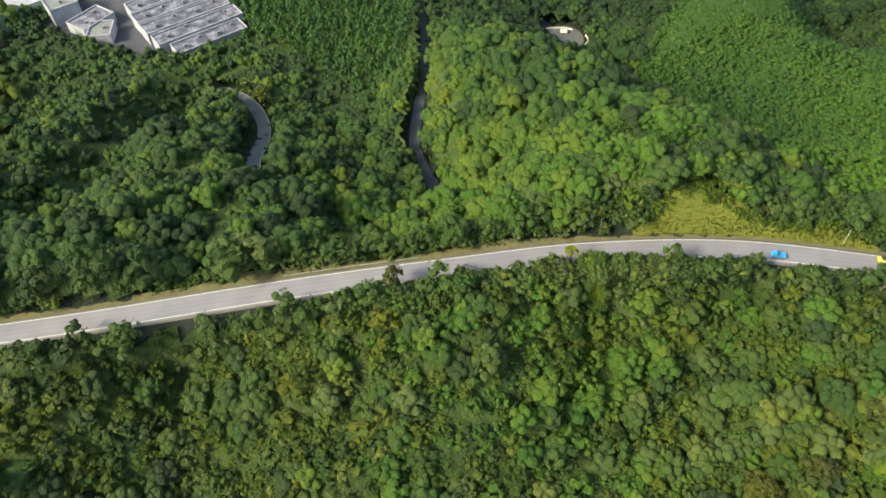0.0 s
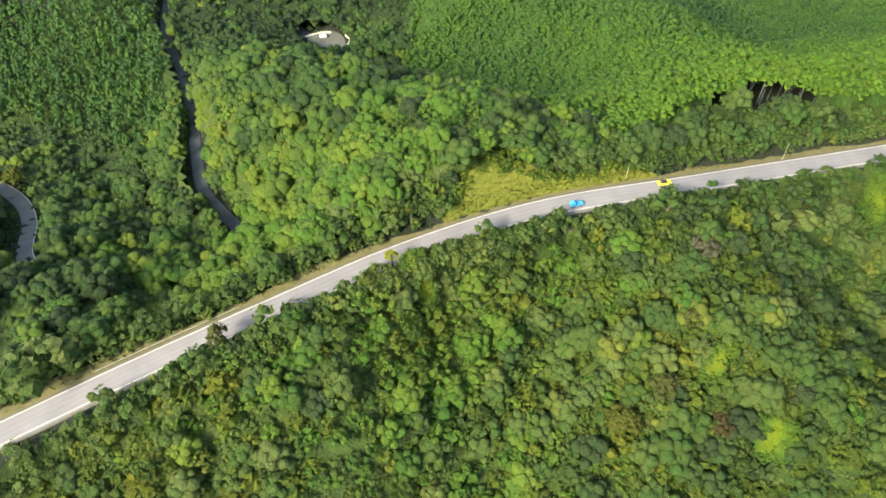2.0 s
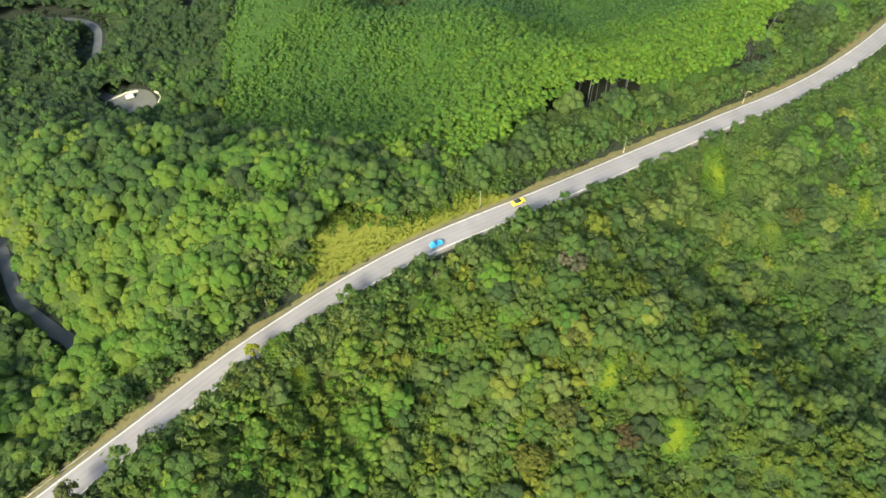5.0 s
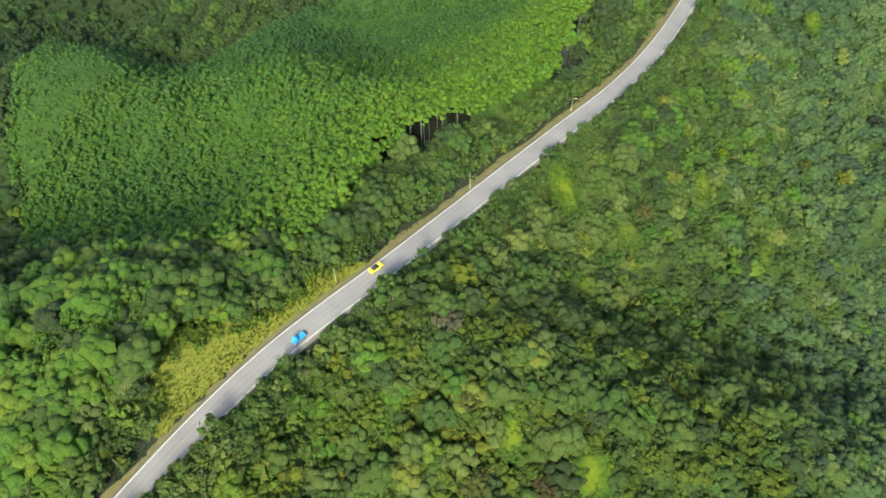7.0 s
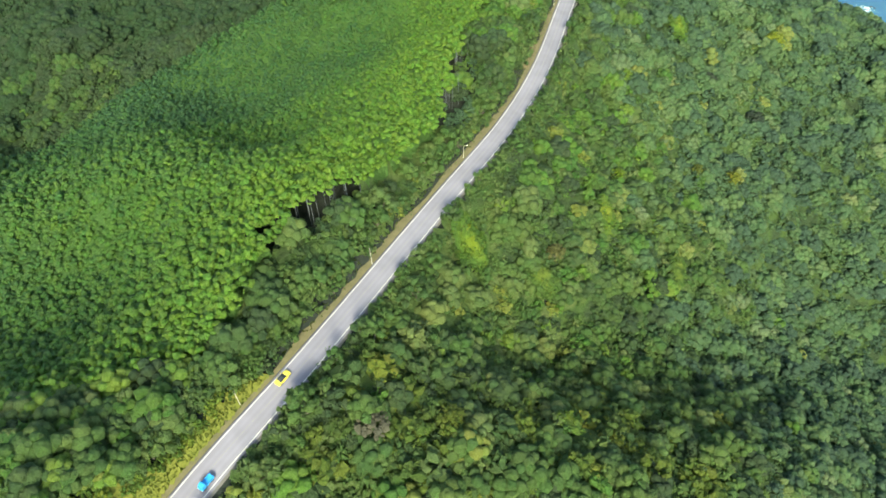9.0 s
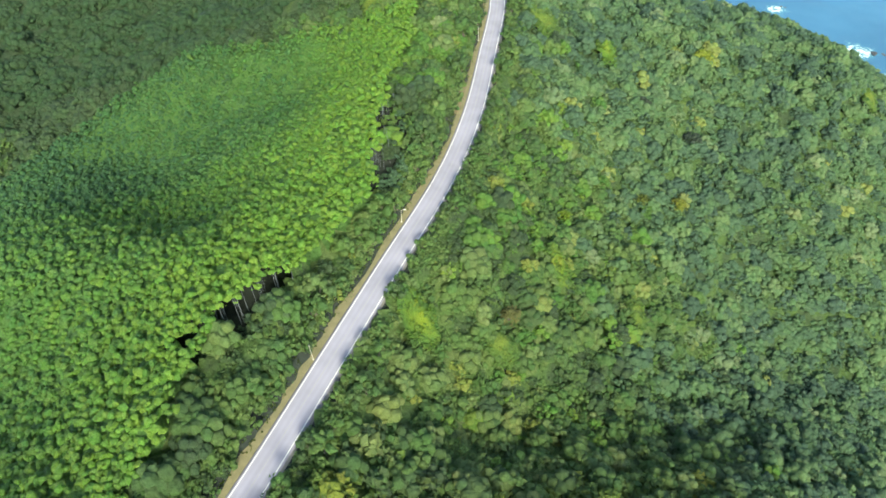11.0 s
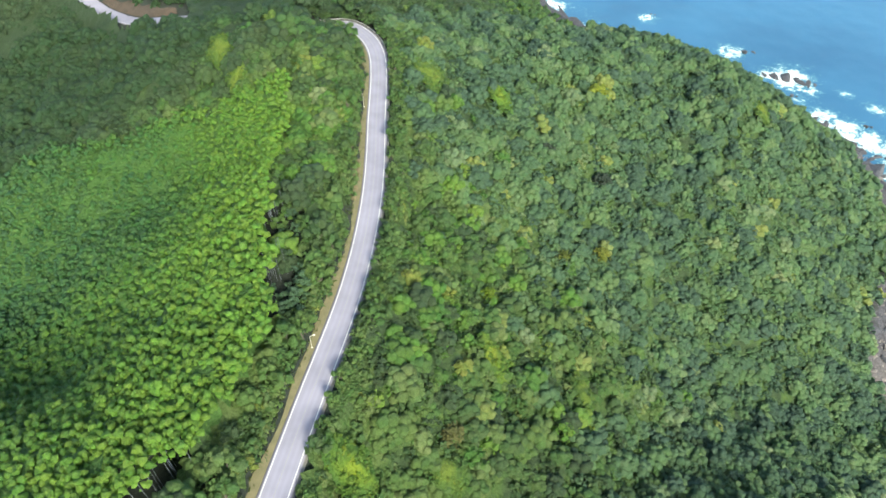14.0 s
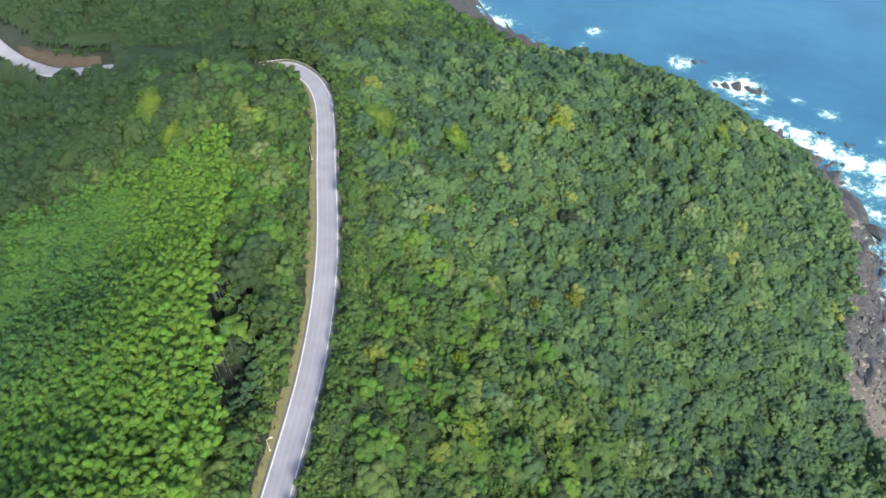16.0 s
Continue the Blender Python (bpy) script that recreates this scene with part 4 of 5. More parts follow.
# light on the open edge and shade at the far end, put into the tint
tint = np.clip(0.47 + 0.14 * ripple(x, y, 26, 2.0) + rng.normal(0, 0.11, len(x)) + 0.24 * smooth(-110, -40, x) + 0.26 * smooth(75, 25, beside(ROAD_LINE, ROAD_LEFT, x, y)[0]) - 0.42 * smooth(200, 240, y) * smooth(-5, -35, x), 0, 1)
radii = rng.uniform(1.6, 2.25, len(x))
lift = TREE_H - 3.4 + brim(x, y) + rng.uniform(-0.6, 0.8, len(x))
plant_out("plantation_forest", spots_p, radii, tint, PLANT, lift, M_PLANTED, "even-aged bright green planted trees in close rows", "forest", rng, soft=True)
# their bare stems, where the edge of the stand lies open
edge = np.zeros(len(x), bool)
for cx, cy, rx, ry in HOLES[:4] + HOLES[-1:]:
    edge |= (np.hypot((x - cx) / (rx + 5.5), (y - cy) / (ry + 5.5)) < 1) & ((y - cy) * 0.75 - (x - cx) * 0.65 > -1) & (rng.uniform(size=len(x)) < 0.22)
stems_v, stems_f, count = [], [], 0
stem_spots = list(spots_p[edge])
for cx, cy, rx, ry in HOLES[:4] + HOLES[-1:]:
    a, r = rng.uniform(0, 6.283, int(rx * ry * 0.4)), np.sqrt(rng.uniform(0, 1, int(rx * ry * 0.4)))
    px, py = cx + rx * r * np.cos(a), cy + ry * r * np.sin(a)
    back = (py - cy) * 0.75 - (px - cx) * 0.65 > 0.2
    stem_spots += list(np.stack([px, py, ground(px, py)], 1)[back])
for (px, py, pz) in stem_spots:
    lean = rng.uniform(-0.3, 0.3, 2)
    ring = np.array([(math.cos(k * 1.2566), math.sin(k * 1.2566)) for k in range(5)])
    v = np.vstack([np.c_[ring * 0.05 + (px, py), np.full(5, pz - 0.3)], np.c_[ring * 0.04 + (px + lean[0], py + lean[1]), np.full(5, pz + TREE_H + 2.0)]])
    stems_v.append(v)
    stems_f.append(np.array([(k, (k + 1) % 5, 5 + (k + 1) % 5, 5 + k) for k in range(5)]) + count)
    count += 10
# stem colour darkened and blued to hold the shade inside the stand
M_STEM = grainy("pale_stem", (0.06, 0.075, 0.095), (0.15, 0.18, 0.22), 2.0, 0.9)
tagged(new("bare_stems", mesh_of("bare_stems", np.vstack(stems_v), np.vstack(stems_f), M_STEM)), "thin pale stems at the open edge of the plantation", "tree stems", kind="stuff")

# low brush on the floor of the gaps
for cx, cy, rx, ry in HOLES:
    k = int(rx * ry * 1.6)
    a, r = rng.uniform(0, 6.283, k), np.sqrt(rng.uniform(0, 1.25, k))
    px, py = cx + rx * r * np.cos(a), cy + ry * r * np.sin(a)
    front = (py - cy) * 0.75 - (px - cx) * 0.65 < 1.2
    px, py = px[front], py[front]
    # only the lowest tints, so the gap's shade is in the leaf colour
    plant_out("gap_brush", np.stack([px, py, ground(px, py)], 1), rng.uniform(0.8, 1.5, len(px)), rng.uniform(0.0, 0.25, len(px)), FAR_BROAD, rng.uniform(-0.4, 0.9, len(px)) + (rng.uniform(0, 4.0, len(px)) if cx > 0 else 0), M_COOL, "dark low brush in the gap at the stand's edge", "shrub", rng)

# low brush on the cut banks of the lanes
for line, left, near_bank, name in ((LOOP_LINE, LOOP_LEFT, 3.6, "loop_bank_brush"), (VALLEY_LINE, VALLEY_LEFT, 3.0, "lane_bank_brush")):
    k = rng.integers(0, len(line), 520)
    o = rng.uniform(near_bank, near_bank + 4.2, 520) * np.where(rng.uniform(size=520) < 0.6, -1, 1)
    px, py = line[k, 0] + left[k, 0] * o, line[k, 1] + left[k, 1] * o
    pz = ground(px, py)
    r = np.minimum(rng.uniform(0.7, 1.5, 520), np.abs(o) - near_bank + 0.6)
    plant_out(name, np.stack([px, py, pz], 1), r, np.clip(tint_at(px, py, rng), 0, 1), FAR_BROAD, rng.uniform(-0.3, 0.4, 520), M_VALLEY, "low leafy brush on the bank beside the lane", "shrub", rng)

# woods beyond
x, y = scatter(-440, -205, -150, 380, 4.8, rng)
x2, y2 = scatter(-240, 350, 415, 570, 5.4, rng)
x3, y3 = scatter(-75, 240, -190, 110, 6.2, rng)
under = ~inside(VIEW, x3, y3)
x, y = np.r_[x, x2, x3[under]], np.r_[y, y2, y3[under]]
z = ground(x, y)
near = (x > -75) & (y < 110)
ok = (inside(VIEW, x, y) | near) & (z > 8) & ~keep_off(x, y) & ~inside(PLANTATION, x, y) & ~inside(CONIFERS, x, y) & ((x < -214) | (y > 424) | near)
x, y, z = x[ok], y[ok], z[ok]
plant_out("outer_forest", np.stack([x, y, z], 1), rng.uniform(2.7, 4.4, len(x)), tint_at(x, y, rng), FAR_DOME, TREE_H - 6.0 + rng.uniform(-1.8, 1.8, len(x)), M_VALLEY, "dark broadleaf woods filling the valleys beyond", "forest", rng, soft=True)
x, y = scatter(-372, -220, -42, 54, 4.3, rng)
ok = inside(CONIFERS, x + 3 * ripple(x, y, 9), y) & ~keep_off(x, y)
x, y = x[ok], y[ok]
plant_out("conifer_wood", np.stack([x, y, ground(x, y)], 1), rng.uniform(2.2, 3.0, len(x)), np.clip(0.25 + rng.normal(0, 0.14, len(x)), 0, 1), CONIFER, TREE_H - 6.2 + rng.uniform(-1.0, 1.4, len(x)), M_PLANTED, "tall narrow conifers crowding the valley floor", "forest", rng, 1.3, True)
x, y = scatter(-560, 330, -280, 640, 15.0, rng)
z = ground(x, y)
ok = ~inside(VIEW, x, y) & (z > 8) & ~keep_off(x, y) & ~((x > -75) & (x < 240) & (y > -190) & (y < 110))
x, y, z = x[ok], y[ok], z[ok]
plant_out("farthest_forest", np.stack([x, y, z], 1), rng.uniform(6.5, 9.5, len(x)), tint_at(x, y, rng), FAR_BROAD, 1.0 + 0 * x, M_VALLEY, "unbroken woods on the far hills", "forest", rng, soft=True)

# undergrowth that closes the gaps between the crowns
ux, uy = np.arange(-345, 345, 2.3), np.arange(-150, 430, 2.3)
uv, uf = grid_mesh(ux, uy, ground)
d, _, _ = beside(ROAD_LINE, ROAD_LEFT, uv[:, 0], uv[:, 1])
in_stand = np.all([inside(PLANTATION, uv[:, 0] + a, uv[:, 1] + b) for a, b in ((3.5, 0), (-3.5, 0), (0, 3.5), (0, -3.5))], axis=0)
uv[:, 2] += (TREE_H - 4.3 + 1.2 * wide_crowned(uv[:, 0], uv[:, 1]) + in_stand * (3.0 + 0.88 * brim(uv[:, 0], uv[:, 1])) - 3.0 * smooth(16, 5, np.abs(d)) - 2.0 * smooth(30, 8, uv[:, 2]) - 1.4 * smooth(6, 40, -d)) + rng.uniform(-0.7, 0.7, len(uv))
uv[:, :2] += rng.uniform(-0.6, 0.6, (len(uv), 2))
c = uv[uf].mean(1)
open_ = gap_at(c[:, 0], c[:, 1], 1.45) | keep_off(c[:, 0], c[:, 1]) | ~inside(VIEW, c[:, 0], c[:, 1]) | (ground(c[:, 0], c[:, 1]) < 8.0)
uf = uf[~open_]
used, inv = np.unique(uf, return_inverse=True)
uv = uv[used]
plantings = inside(PLANTATION, uv[:, 0], uv[:, 1])
uf = inv.reshape(uf.shape)
in_plant = plantings[uf].all(1)
for name, faces, mat, label in (("undergrowth", uf[~in_plant], M_MIXED, "leafy undergrowth between the trees"), ("plantation_undergrowth", uf[in_plant], M_PLANTED, "low boughs between the planted trees")):
    keep, inv2 = np.unique(faces, return_inverse=True)
    q = uv[keep]
    tagged(new(name, mesh_of(name, q, inv2.reshape(faces.shape), mat, True, np.clip(0.42 + 0 * q[:, 0] if "plantation" in name else tint_at(q[:, 0], q[:, 1], rng) * 0.95, 0, 1))), label, "undergrowth", kind="stuff")

# creepers that smother the shrubs in lime-green mats
for q, (cx, cy, rx, ry) in enumerate(CREEPERS):
    mat = M_CREEPER[q % 2]
    mv, mf = grid_mesh(np.arange(cx - rx * 1.4, cx + rx * 1.4, 0.55), np.arange(cy - ry * 1.4, cy + ry * 1.4, 0.55), ground)
    r = np.hypot((mv[:, 0] - cx) / rx, (mv[:, 1] - cy) / ry) + 0.30 * ripple(mv[:, 0], mv[:, 1], 2.6, cx) + 0.10 * ripple(mv[:, 0], mv[:, 1], 0.9, cy)
    mv[:, 2] += TREE_H - 0.4 + 0.9 * ripple(mv[:, 0], mv[:, 1], 2.6, cy) + 0.45 * ripple(mv[:, 0], mv[:, 1], 1.0, cx) - 2.2 * smooth(0.55, 1.25, r) - 0.8 * (cx > 20) + rng.uniform(-0.14, 0.14, len(mv))
    mv[:, :2] += rng.uniform(-0.15, 0.15, (len(mv), 2))
    mf = mf[r[mf].max(1) < 1.22]
    used, inv = np.unique(mf, return_inverse=True)
    mv = mv[used]
    tagged(new("creeper_mat", mesh_of("creeper_mat", mv, inv.reshape(mf.shape), mat, True, np.clip(1.18 + 0.25 * ripple(mv[:, 0], mv[:, 1], 1.7, cy) + 0.2 * ripple(mv[:, 0], mv[:, 1], 3.4, cx) - 0.85 * r[used], 0, 1))), "lime-green mat of creepers over low shrubs", "creeper", kind="stuff")
    k = int(rx * ry * 3.6)
    a, r = rng.uniform(0, 6.283, k), np.sqrt(rng.uniform(0.1, 1.5, k))
    px, py = cx + rx * r * np.cos(a), cy + ry * r * np.sin(a)
    rise = np.full(k, TREE_H - 1.25) + 0.9 * ripple(px, py, 2.6, cy) - 1.7 * r**2 * 0.6 - 0.8 * (cx > 20)
    plant_out("creeper_sprays", np.stack([px, py, ground(px, py)], 1), rng.uniform(0.5, 1.3, k), np.clip(0.98 - 0.62 * r + rng.normal(0, 0.16, k), 0, 1), FAR_BROAD, rise, mat, "leafy sprays of creeper round the mat", "creeper", rng, 0.8)


# ---- trees along the road, each on its own ----
def trunk(rng):
    bm = bmesh.new()
    bend = rng.uniform(-0.12, 0.12, 2)
    tube(bm, [(0, 0, -0.6), (bend[0] * 0.5, bend[1] * 0.5, 0.6), (bend[0], bend[1], 1.15)], [0.13, 0.1, 0.06], 6)
    for k in range(3):
        a = k * 2.1 + rng.uniform(0, 1)
        tube(bm, [(bend[0] * 0.8, bend[1] * 0.8, 0.75 + 0.1 * k), (0.25 * math.cos(a), 0.25 * math.sin(a), 0.98 + 0.08 * k), (0.42 * math.cos(a), 0.42 * math.sin(a), 1.2)], [0.055, 0.04, 0.02], 5)
    me = bpy.data.meshes.new("trunk")
    bm.to_mesh(me)
    bm.free()
    me.materials.append(M_BARK)
    return me


TRUNKS = [trunk(rng) for _ in range(4)]
CROWN_MESHES = [mesh_of("crown", v * (1, 1, 1.3) + (0, 0, 0.9), f, M_MIXED_ONE, True) for v, f in (BROAD[:7] + LOOSE[:7])]
road_trees.sort(key=lambda q: abs(q[0][1] - 150))
for i, (spot, radius, up) in enumerate(road_trees[:300]):
    t = tagged(new("tree"), "small broadleaf tree at the roadside", "tree", "roadside trees")
    t.location, t.rotation_euler = spot, (0, 0, float(rng.uniform(0, 6.28)))
    size = float(radius) * 0.92
    t.scale = (size, size, size * float(rng.uniform(0.75, 1.0)))
    for name, me in (("trunk", TRUNKS[i % 4]), ("crown", CROWN_MESHES[int(rng.integers(0, 14))])):
        o = new(name, me)
        o.parent = t
rest = road_trees[300:]
if rest:
    plant_out("roadside_scrub", np.array([q[0] for q in rest]), np.array([q[1] for q in rest]), tint_at(np.array([q[0][0] for q in rest]), np.array([q[0][1] for q in rest]), rng), BROAD + LOOSE, np.array([q[1] for q in rest]) * 1.2, M_MIXED, "scrub and small trees crowding the roadside", "shrub", rng)

# ---- single trees that stand out by their colour ----
def standout(x, y, radius, colour, label, up=0.0):
    colour = tuple(0.78 * c for c in colour)
    mat = foliage("standout_leaves", [(0.0, tuple(c * 0.9 for c in colour)), (1.0, tuple(c * 1.1 for c in colour))], per_object=True)
    z = float(ground(np.array([x]), np.array([y]))[0])
    t = tagged(new("tree"), label, "tree", "standout trees")
    t.location = (x, y, z)
    o = new("trunk", TRUNKS[int(rng.integers(0, 4))])
    o.parent, o.scale = t, (2.2, 2.2, 4.2 + 0.6 * up)
    cv, cf = crown(rng, 18, 140, 0.8, False, (0.22, 0.34), 0.7)
    o = new("crown", mesh_of("crown", cv * (radius, radius, radius * (1 + 0.4 * up)) + (0, 0, TREE_H - 4.6 - 0.6 * up), cf, mat, True))
    o.parent = t


for x, y, r, c, label, *up in (
    (146, 273, 4.8, (0.22, 0.28, 0.03), "broad yellow-leaved tree above the canopy"),
    (63, 188, 2.9, (0.17, 0.27, 0.025), "lime-green tree on the open slope"),
    (115, 205, 3.6, (0.19, 0.22, 0.03), "yellowish tree on the open slope"),
    (100, 206, 3.0, (0.13, 0.17, 0.03), "olive-green tree on the open slope"),
    (-16, 73, 3.4, (0.16, 0.16, 0.12), "grey-leaved tree beside the gully"),
    (-7, 56, 4.2, (0.13, 0.155, 0.05), "broad pale-leaved tree on the spur"),
    (-2, 40, 4.0, (0.12, 0.14, 0.045), "broad pale-leaved tree on the spur"),
    (14, 44, 3.4, (0.12, 0.10, 0.05), "brownish tree on the spur"),
    (-81, -36, 3.2, (0.12, 0.145, 0.045), "bushy pale-leaved tree leaning over the road", 1.5),
    (-4, 27, 4.8, (0.15, 0.17, 0.035), "broad olive-green tree on the spur"),
    (2, 77, 4.0, (0.13, 0.18, 0.03), "broad yellow-green tree on the spur"),
    (34, 140, 3.6, (0.14, 0.15, 0.05), "pale olive tree on the slope"),
    (112, 250, 3.6, (0.05, 0.075, 0.05), "dark blue-green tree on the headland"),
    (131, 236, 3.8, (0.045, 0.07, 0.05), "dark blue-green tree on the headland"),
    (-157, -33, 4.8, (0.095, 0.15, 0.03), "rounded olive tree in the valley"),
    (-178, -14, 4.8, (0.08, 0.13, 0.03), "broad rounded tree in the valley"),
    (-238, -42, 4.2, (0.15, 0.18, 0.025), "yellow-green tree beside the lane"),
    (-69, 9, 1.7, (0.30, 0.34, 0.03), "small yellow-green tree at the roadside", 1.0),
):
    standout(x, y, r, c, label, *up)

# ---- dry grass field by the road ----
M_GRASS = grainy("dry_grass", (0.084, 0.106, 0.015), (0.124, 0.131, 0.020), 0.3, 0.9, 14.0, 0.8, 0.2)
M_TUFT = foliage("grass_blades", [(0.0, (0.066, 0.112, 0.017)), (0.55, (0.104, 0.132, 0.019)), (1.0, (0.132, 0.142, 0.025))])
gx, gy = scatter(-82, -34, 20, 92, 0.62, rng)
ok = inside(FIELD, gx + 0.9 * ripple(gx, gy, 3), gy + 0.9 * ripple(gy, gx, 3))
sx, sy = ROAD_LINE[:, 0], ROAD_LINE[:, 1]
k = rng.integers(0, len(ROAD_LINE), 3000)
o = rng.uniform(5.0, 7.6, 3000)
vx, vy = sx[k] + ROAD_LEFT[k, 0] * o + rng.normal(0, 0.6, 3000), sy[k] + ROAD_LEFT[k, 1] * o + rng.normal(0, 0.6, 3000)
gx, gy = np.r_[gx[ok], vx], np.r_[gy[ok], vy]
dd, _, _ = beside(ROAD_LINE, ROAD_LEFT, gx, gy)
gx, gy, dd = gx[dd > 4.7], gy[dd > 4.7], dd[dd > 4.7]
gz = ground(gx, gy) + 0.2 + 0.55 * inside(FIELD, gx, gy) * smooth(4.5, 6.5, dd)
BLADE = np.vstack([np.array([(-0.10, 0, 0), (0.10, 0, 0), (0.25 * math.cos(a), 0.25 * math.sin(a), 0.8)]) @ np.array([[math.cos(a), math.sin(a), 0], [-math.sin(a), math.cos(a), 0], [0, 0, 1]]) for a in (0.0, 1.3, 2.5, 3.9, 5.2)])
size = rng.uniform(0.35, 0.85, len(gx))[:, None, None]
tv = BLADE[None] * size * (1.5, 1.5, 1.0) + np.stack([gx, gy, gz - 0.05], 1)[:, None]
tf = np.arange(15).reshape(5, 3)[None] + (np.arange(len(gx)) * 15)[:, None, None]
tagged(new("grass", mesh_of("grass", tv.reshape(-1, 3), tf.reshape(-1, 3), M_TUFT, True, np.repeat(np.clip(0.5 - 0.45 * ~inside(FIELD, gx, gy) + 0.25 * ripple(gx, gy, 6) + rng.normal(0, 0.1, len(gx)), 0, 1), 15))), "tall yellow-green grass on the bank beside the road", "grass", kind="stuff")
fx, fy = np.arange(-82, -34, 0.5), np.arange(20, 92, 0.5)
fv, ff = grid_mesh(fx, fy, lambda x, y: ground(x, y) + 0.3 + 0.5 * smooth(4.5, 6.5, beside(ROAD_LINE, ROAD_LEFT, x, y)[0]))
c = fv[ff].mean(1)
dd, _, _ = beside(ROAD_LINE, ROAD_LEFT, c[:, 0], c[:, 1])
rough = rng.normal(0, 0.45, len(c))
ff = ff[inside(FIELD, c[:, 0] + 1.1 * ripple(c[:, 0], c[:, 1], 2.2) + rough, c[:, 1] + 0.8 * ripple(c[:, 1], c[:, 0], 1.3)) & (dd > 4.7 + 0.35 * ripple(c[:, 0], c[:, 1], 1.5) + 0.3 * rough)]
used, inv = np.unique(ff, return_inverse=True)
tagged(new("grass_bank", mesh_of("grass_bank", fv[used], inv.reshape(ff.shape), M_GRASS)), "grassy bank of yellowing turf beside the road", "grass bank", kind="structure")


# leafy scrub creeping into the field from its edge
rim = np.array(FIELD + FIELD[:1], float)
k = rng.integers(0, 7, 300)
u = rng.uniform(size=300)[:, None]
ex, ey = (rim[k] * (1 - u) + rim[k + 1] * u + rng.normal(0, 1.9, (300, 2))).T
ed, _, _ = beside(ROAD_LINE, ROAD_LEFT, ex, ey)
ex, ey = ex[ed > 7.5], ey[ed > 7.5]
plant_out("field_scrub", np.stack([ex, ey, ground(ex, ey)], 1), rng.uniform(0.7, 1.7, len(ex)), rng.uniform(0.3, 1.0, len(ex)), BROAD, rng.uniform(-0.2, 0.6, len(ex)), M_CREEPER[1], "yellow-green scrub creeping into the grass field", "shrub", rng)


# ---- rocks on the shore ----
M_ROCK = grainy("shore_rock", (0.011, 0.012, 0.017), (0.046, 0.048, 0.060), 0.35, 0.8, 8.0, 0.9, 0.4, spread=0.25)


def rock_mesh(rng):
    bm = bmesh.new()
    bmesh.ops.create_icosphere(bm, subdivisions=2, radius=1.0)
    cuts = [(Vector(rng.normal(size=3)).normalized(), rng.uniform(0.3, 0.75)) for _ in range(11)]
    for v in bm.verts:
        for nrm, far in cuts:
            over = v.co.dot(nrm) - far
            if over > 0:
                v.co -= nrm * over * 0.9
        v.co *= 1 + 0.26 * noise.noise(v.co * 2.3) + 0.14 * noise.noise(v.co * 6)
        v.co.z *= 0.62
    me = bpy.data.meshes.new("rock")
    bm.to_mesh(me)
    bm.free()
    me.materials.append(M_ROCK)
    return me


ROCKS = [rock_mesh(rng) for _ in range(7)]


def rock(x, y, z, sx, sy, sz, label):
    r = tagged(new("rock", ROCKS[int(rng.integers(0, 7))]), label, "rock", "shore rocks")
    r.location, r.scale, r.rotation_euler = (x, y, z), (sx, sy, sz), (float(rng.normal(0, 0.12)), float(rng.normal(0, 0.12)), 1.0 + float(rng.normal(0, 0.35)))


for x, y, s, h in REEFS:
    rock(x, y, -0.2, s * 1.35, s * 0.7, h * 1.3, "dark wet rock standing in the surf")
    rock(x + s * 0.8, y - s * 0.6, -0.2, s * 0.7, s * 0.5, h * 1.1, "dark wet rock standing in the surf")
SHELF = spline([(x, y, 0) for x, y, _ in LAND["shelf"][1:9]], 20)
for k in rng.integers(0, len(SHELF), 300):
    x, y = SHELF[k, 0] + rng.normal(0, 9), SHELF[k, 1] + rng.normal(0, 9)
    z = float(ground(np.array([x]), np.array([y]))[0])
    if -2.5 < z < 6.5:
        s = float(rng.lognormal(0.65, 0.5))
        rock(x, y, z - 0.1 * s, s * 2.2, s * 0.9, s * 0.75, "dark boulder on the rocky shelf")


# loose stones over the beach and the shelf
k = 2600
along = spline([(x, y, 0) for x, y, _ in LAND["shore"][:11]], 12)
px, py = along[rng.integers(0, len(along), k), :2].T + rng.normal(0, 2.0, (2, k))
px, py = px + rng.uniform(2, 34, k), py - rng.uniform(-4, 16, k)
pz = ground(px, py)
ok = (pz > -0.4) & (pz < 7.5)
px, py, pz = px[ok], py[ok], pz[ok]
size = rng.lognormal(-0.75, 0.5, len(px))
stone_v = (ICO_V[None] * rng.uniform(0.7, 1.2, (len(px), 12, 1)) * (1.3, 0.9, 0.55)) * size[:, None, None] + np.stack([px, py, pz], 1)[:, None]
stone_f = ICO_F[None] + (np.arange(len(px)) * 12)[:, None, None]
M_STONE = grainy("beach_stone", (0.035, 0.032, 0.036), (0.15, 0.135, 0.13), 0.6, 0.85, 6.0, 0.6, 0.2)
tagged(new("beach_stones", mesh_of("beach_stones", stone_v.reshape(-1, 3), stone_f.reshape(-1, 3), M_STONE, False)), "loose grey and brown stones strewn over the beach", "stones", kind="stuff")


# ---- the works in the valley ----
M_WALL = grainy("white_wall", (0.22, 0.225, 0.29), (0.42, 0.43, 0.53), 0.3, 0.8)
M_GREENWALL = grainy("pale_green_wall", (0.36, 0.50, 0.36), (0.48, 0.62, 0.47), 0.3, 0.8)
M_ROOF = grainy("weathered_roof", (0.065, 0.066, 0.105), (0.23, 0.235, 0.33), 0.22, 0.75, 6.0, 0.3, 0.05)
for r in [q for q in M_ROOF.node_tree.nodes if q.type == "VALTORGB"]:
    r.color_ramp.elements[0].position, r.color_ramp.elements[1].position = 0.49, 0.63
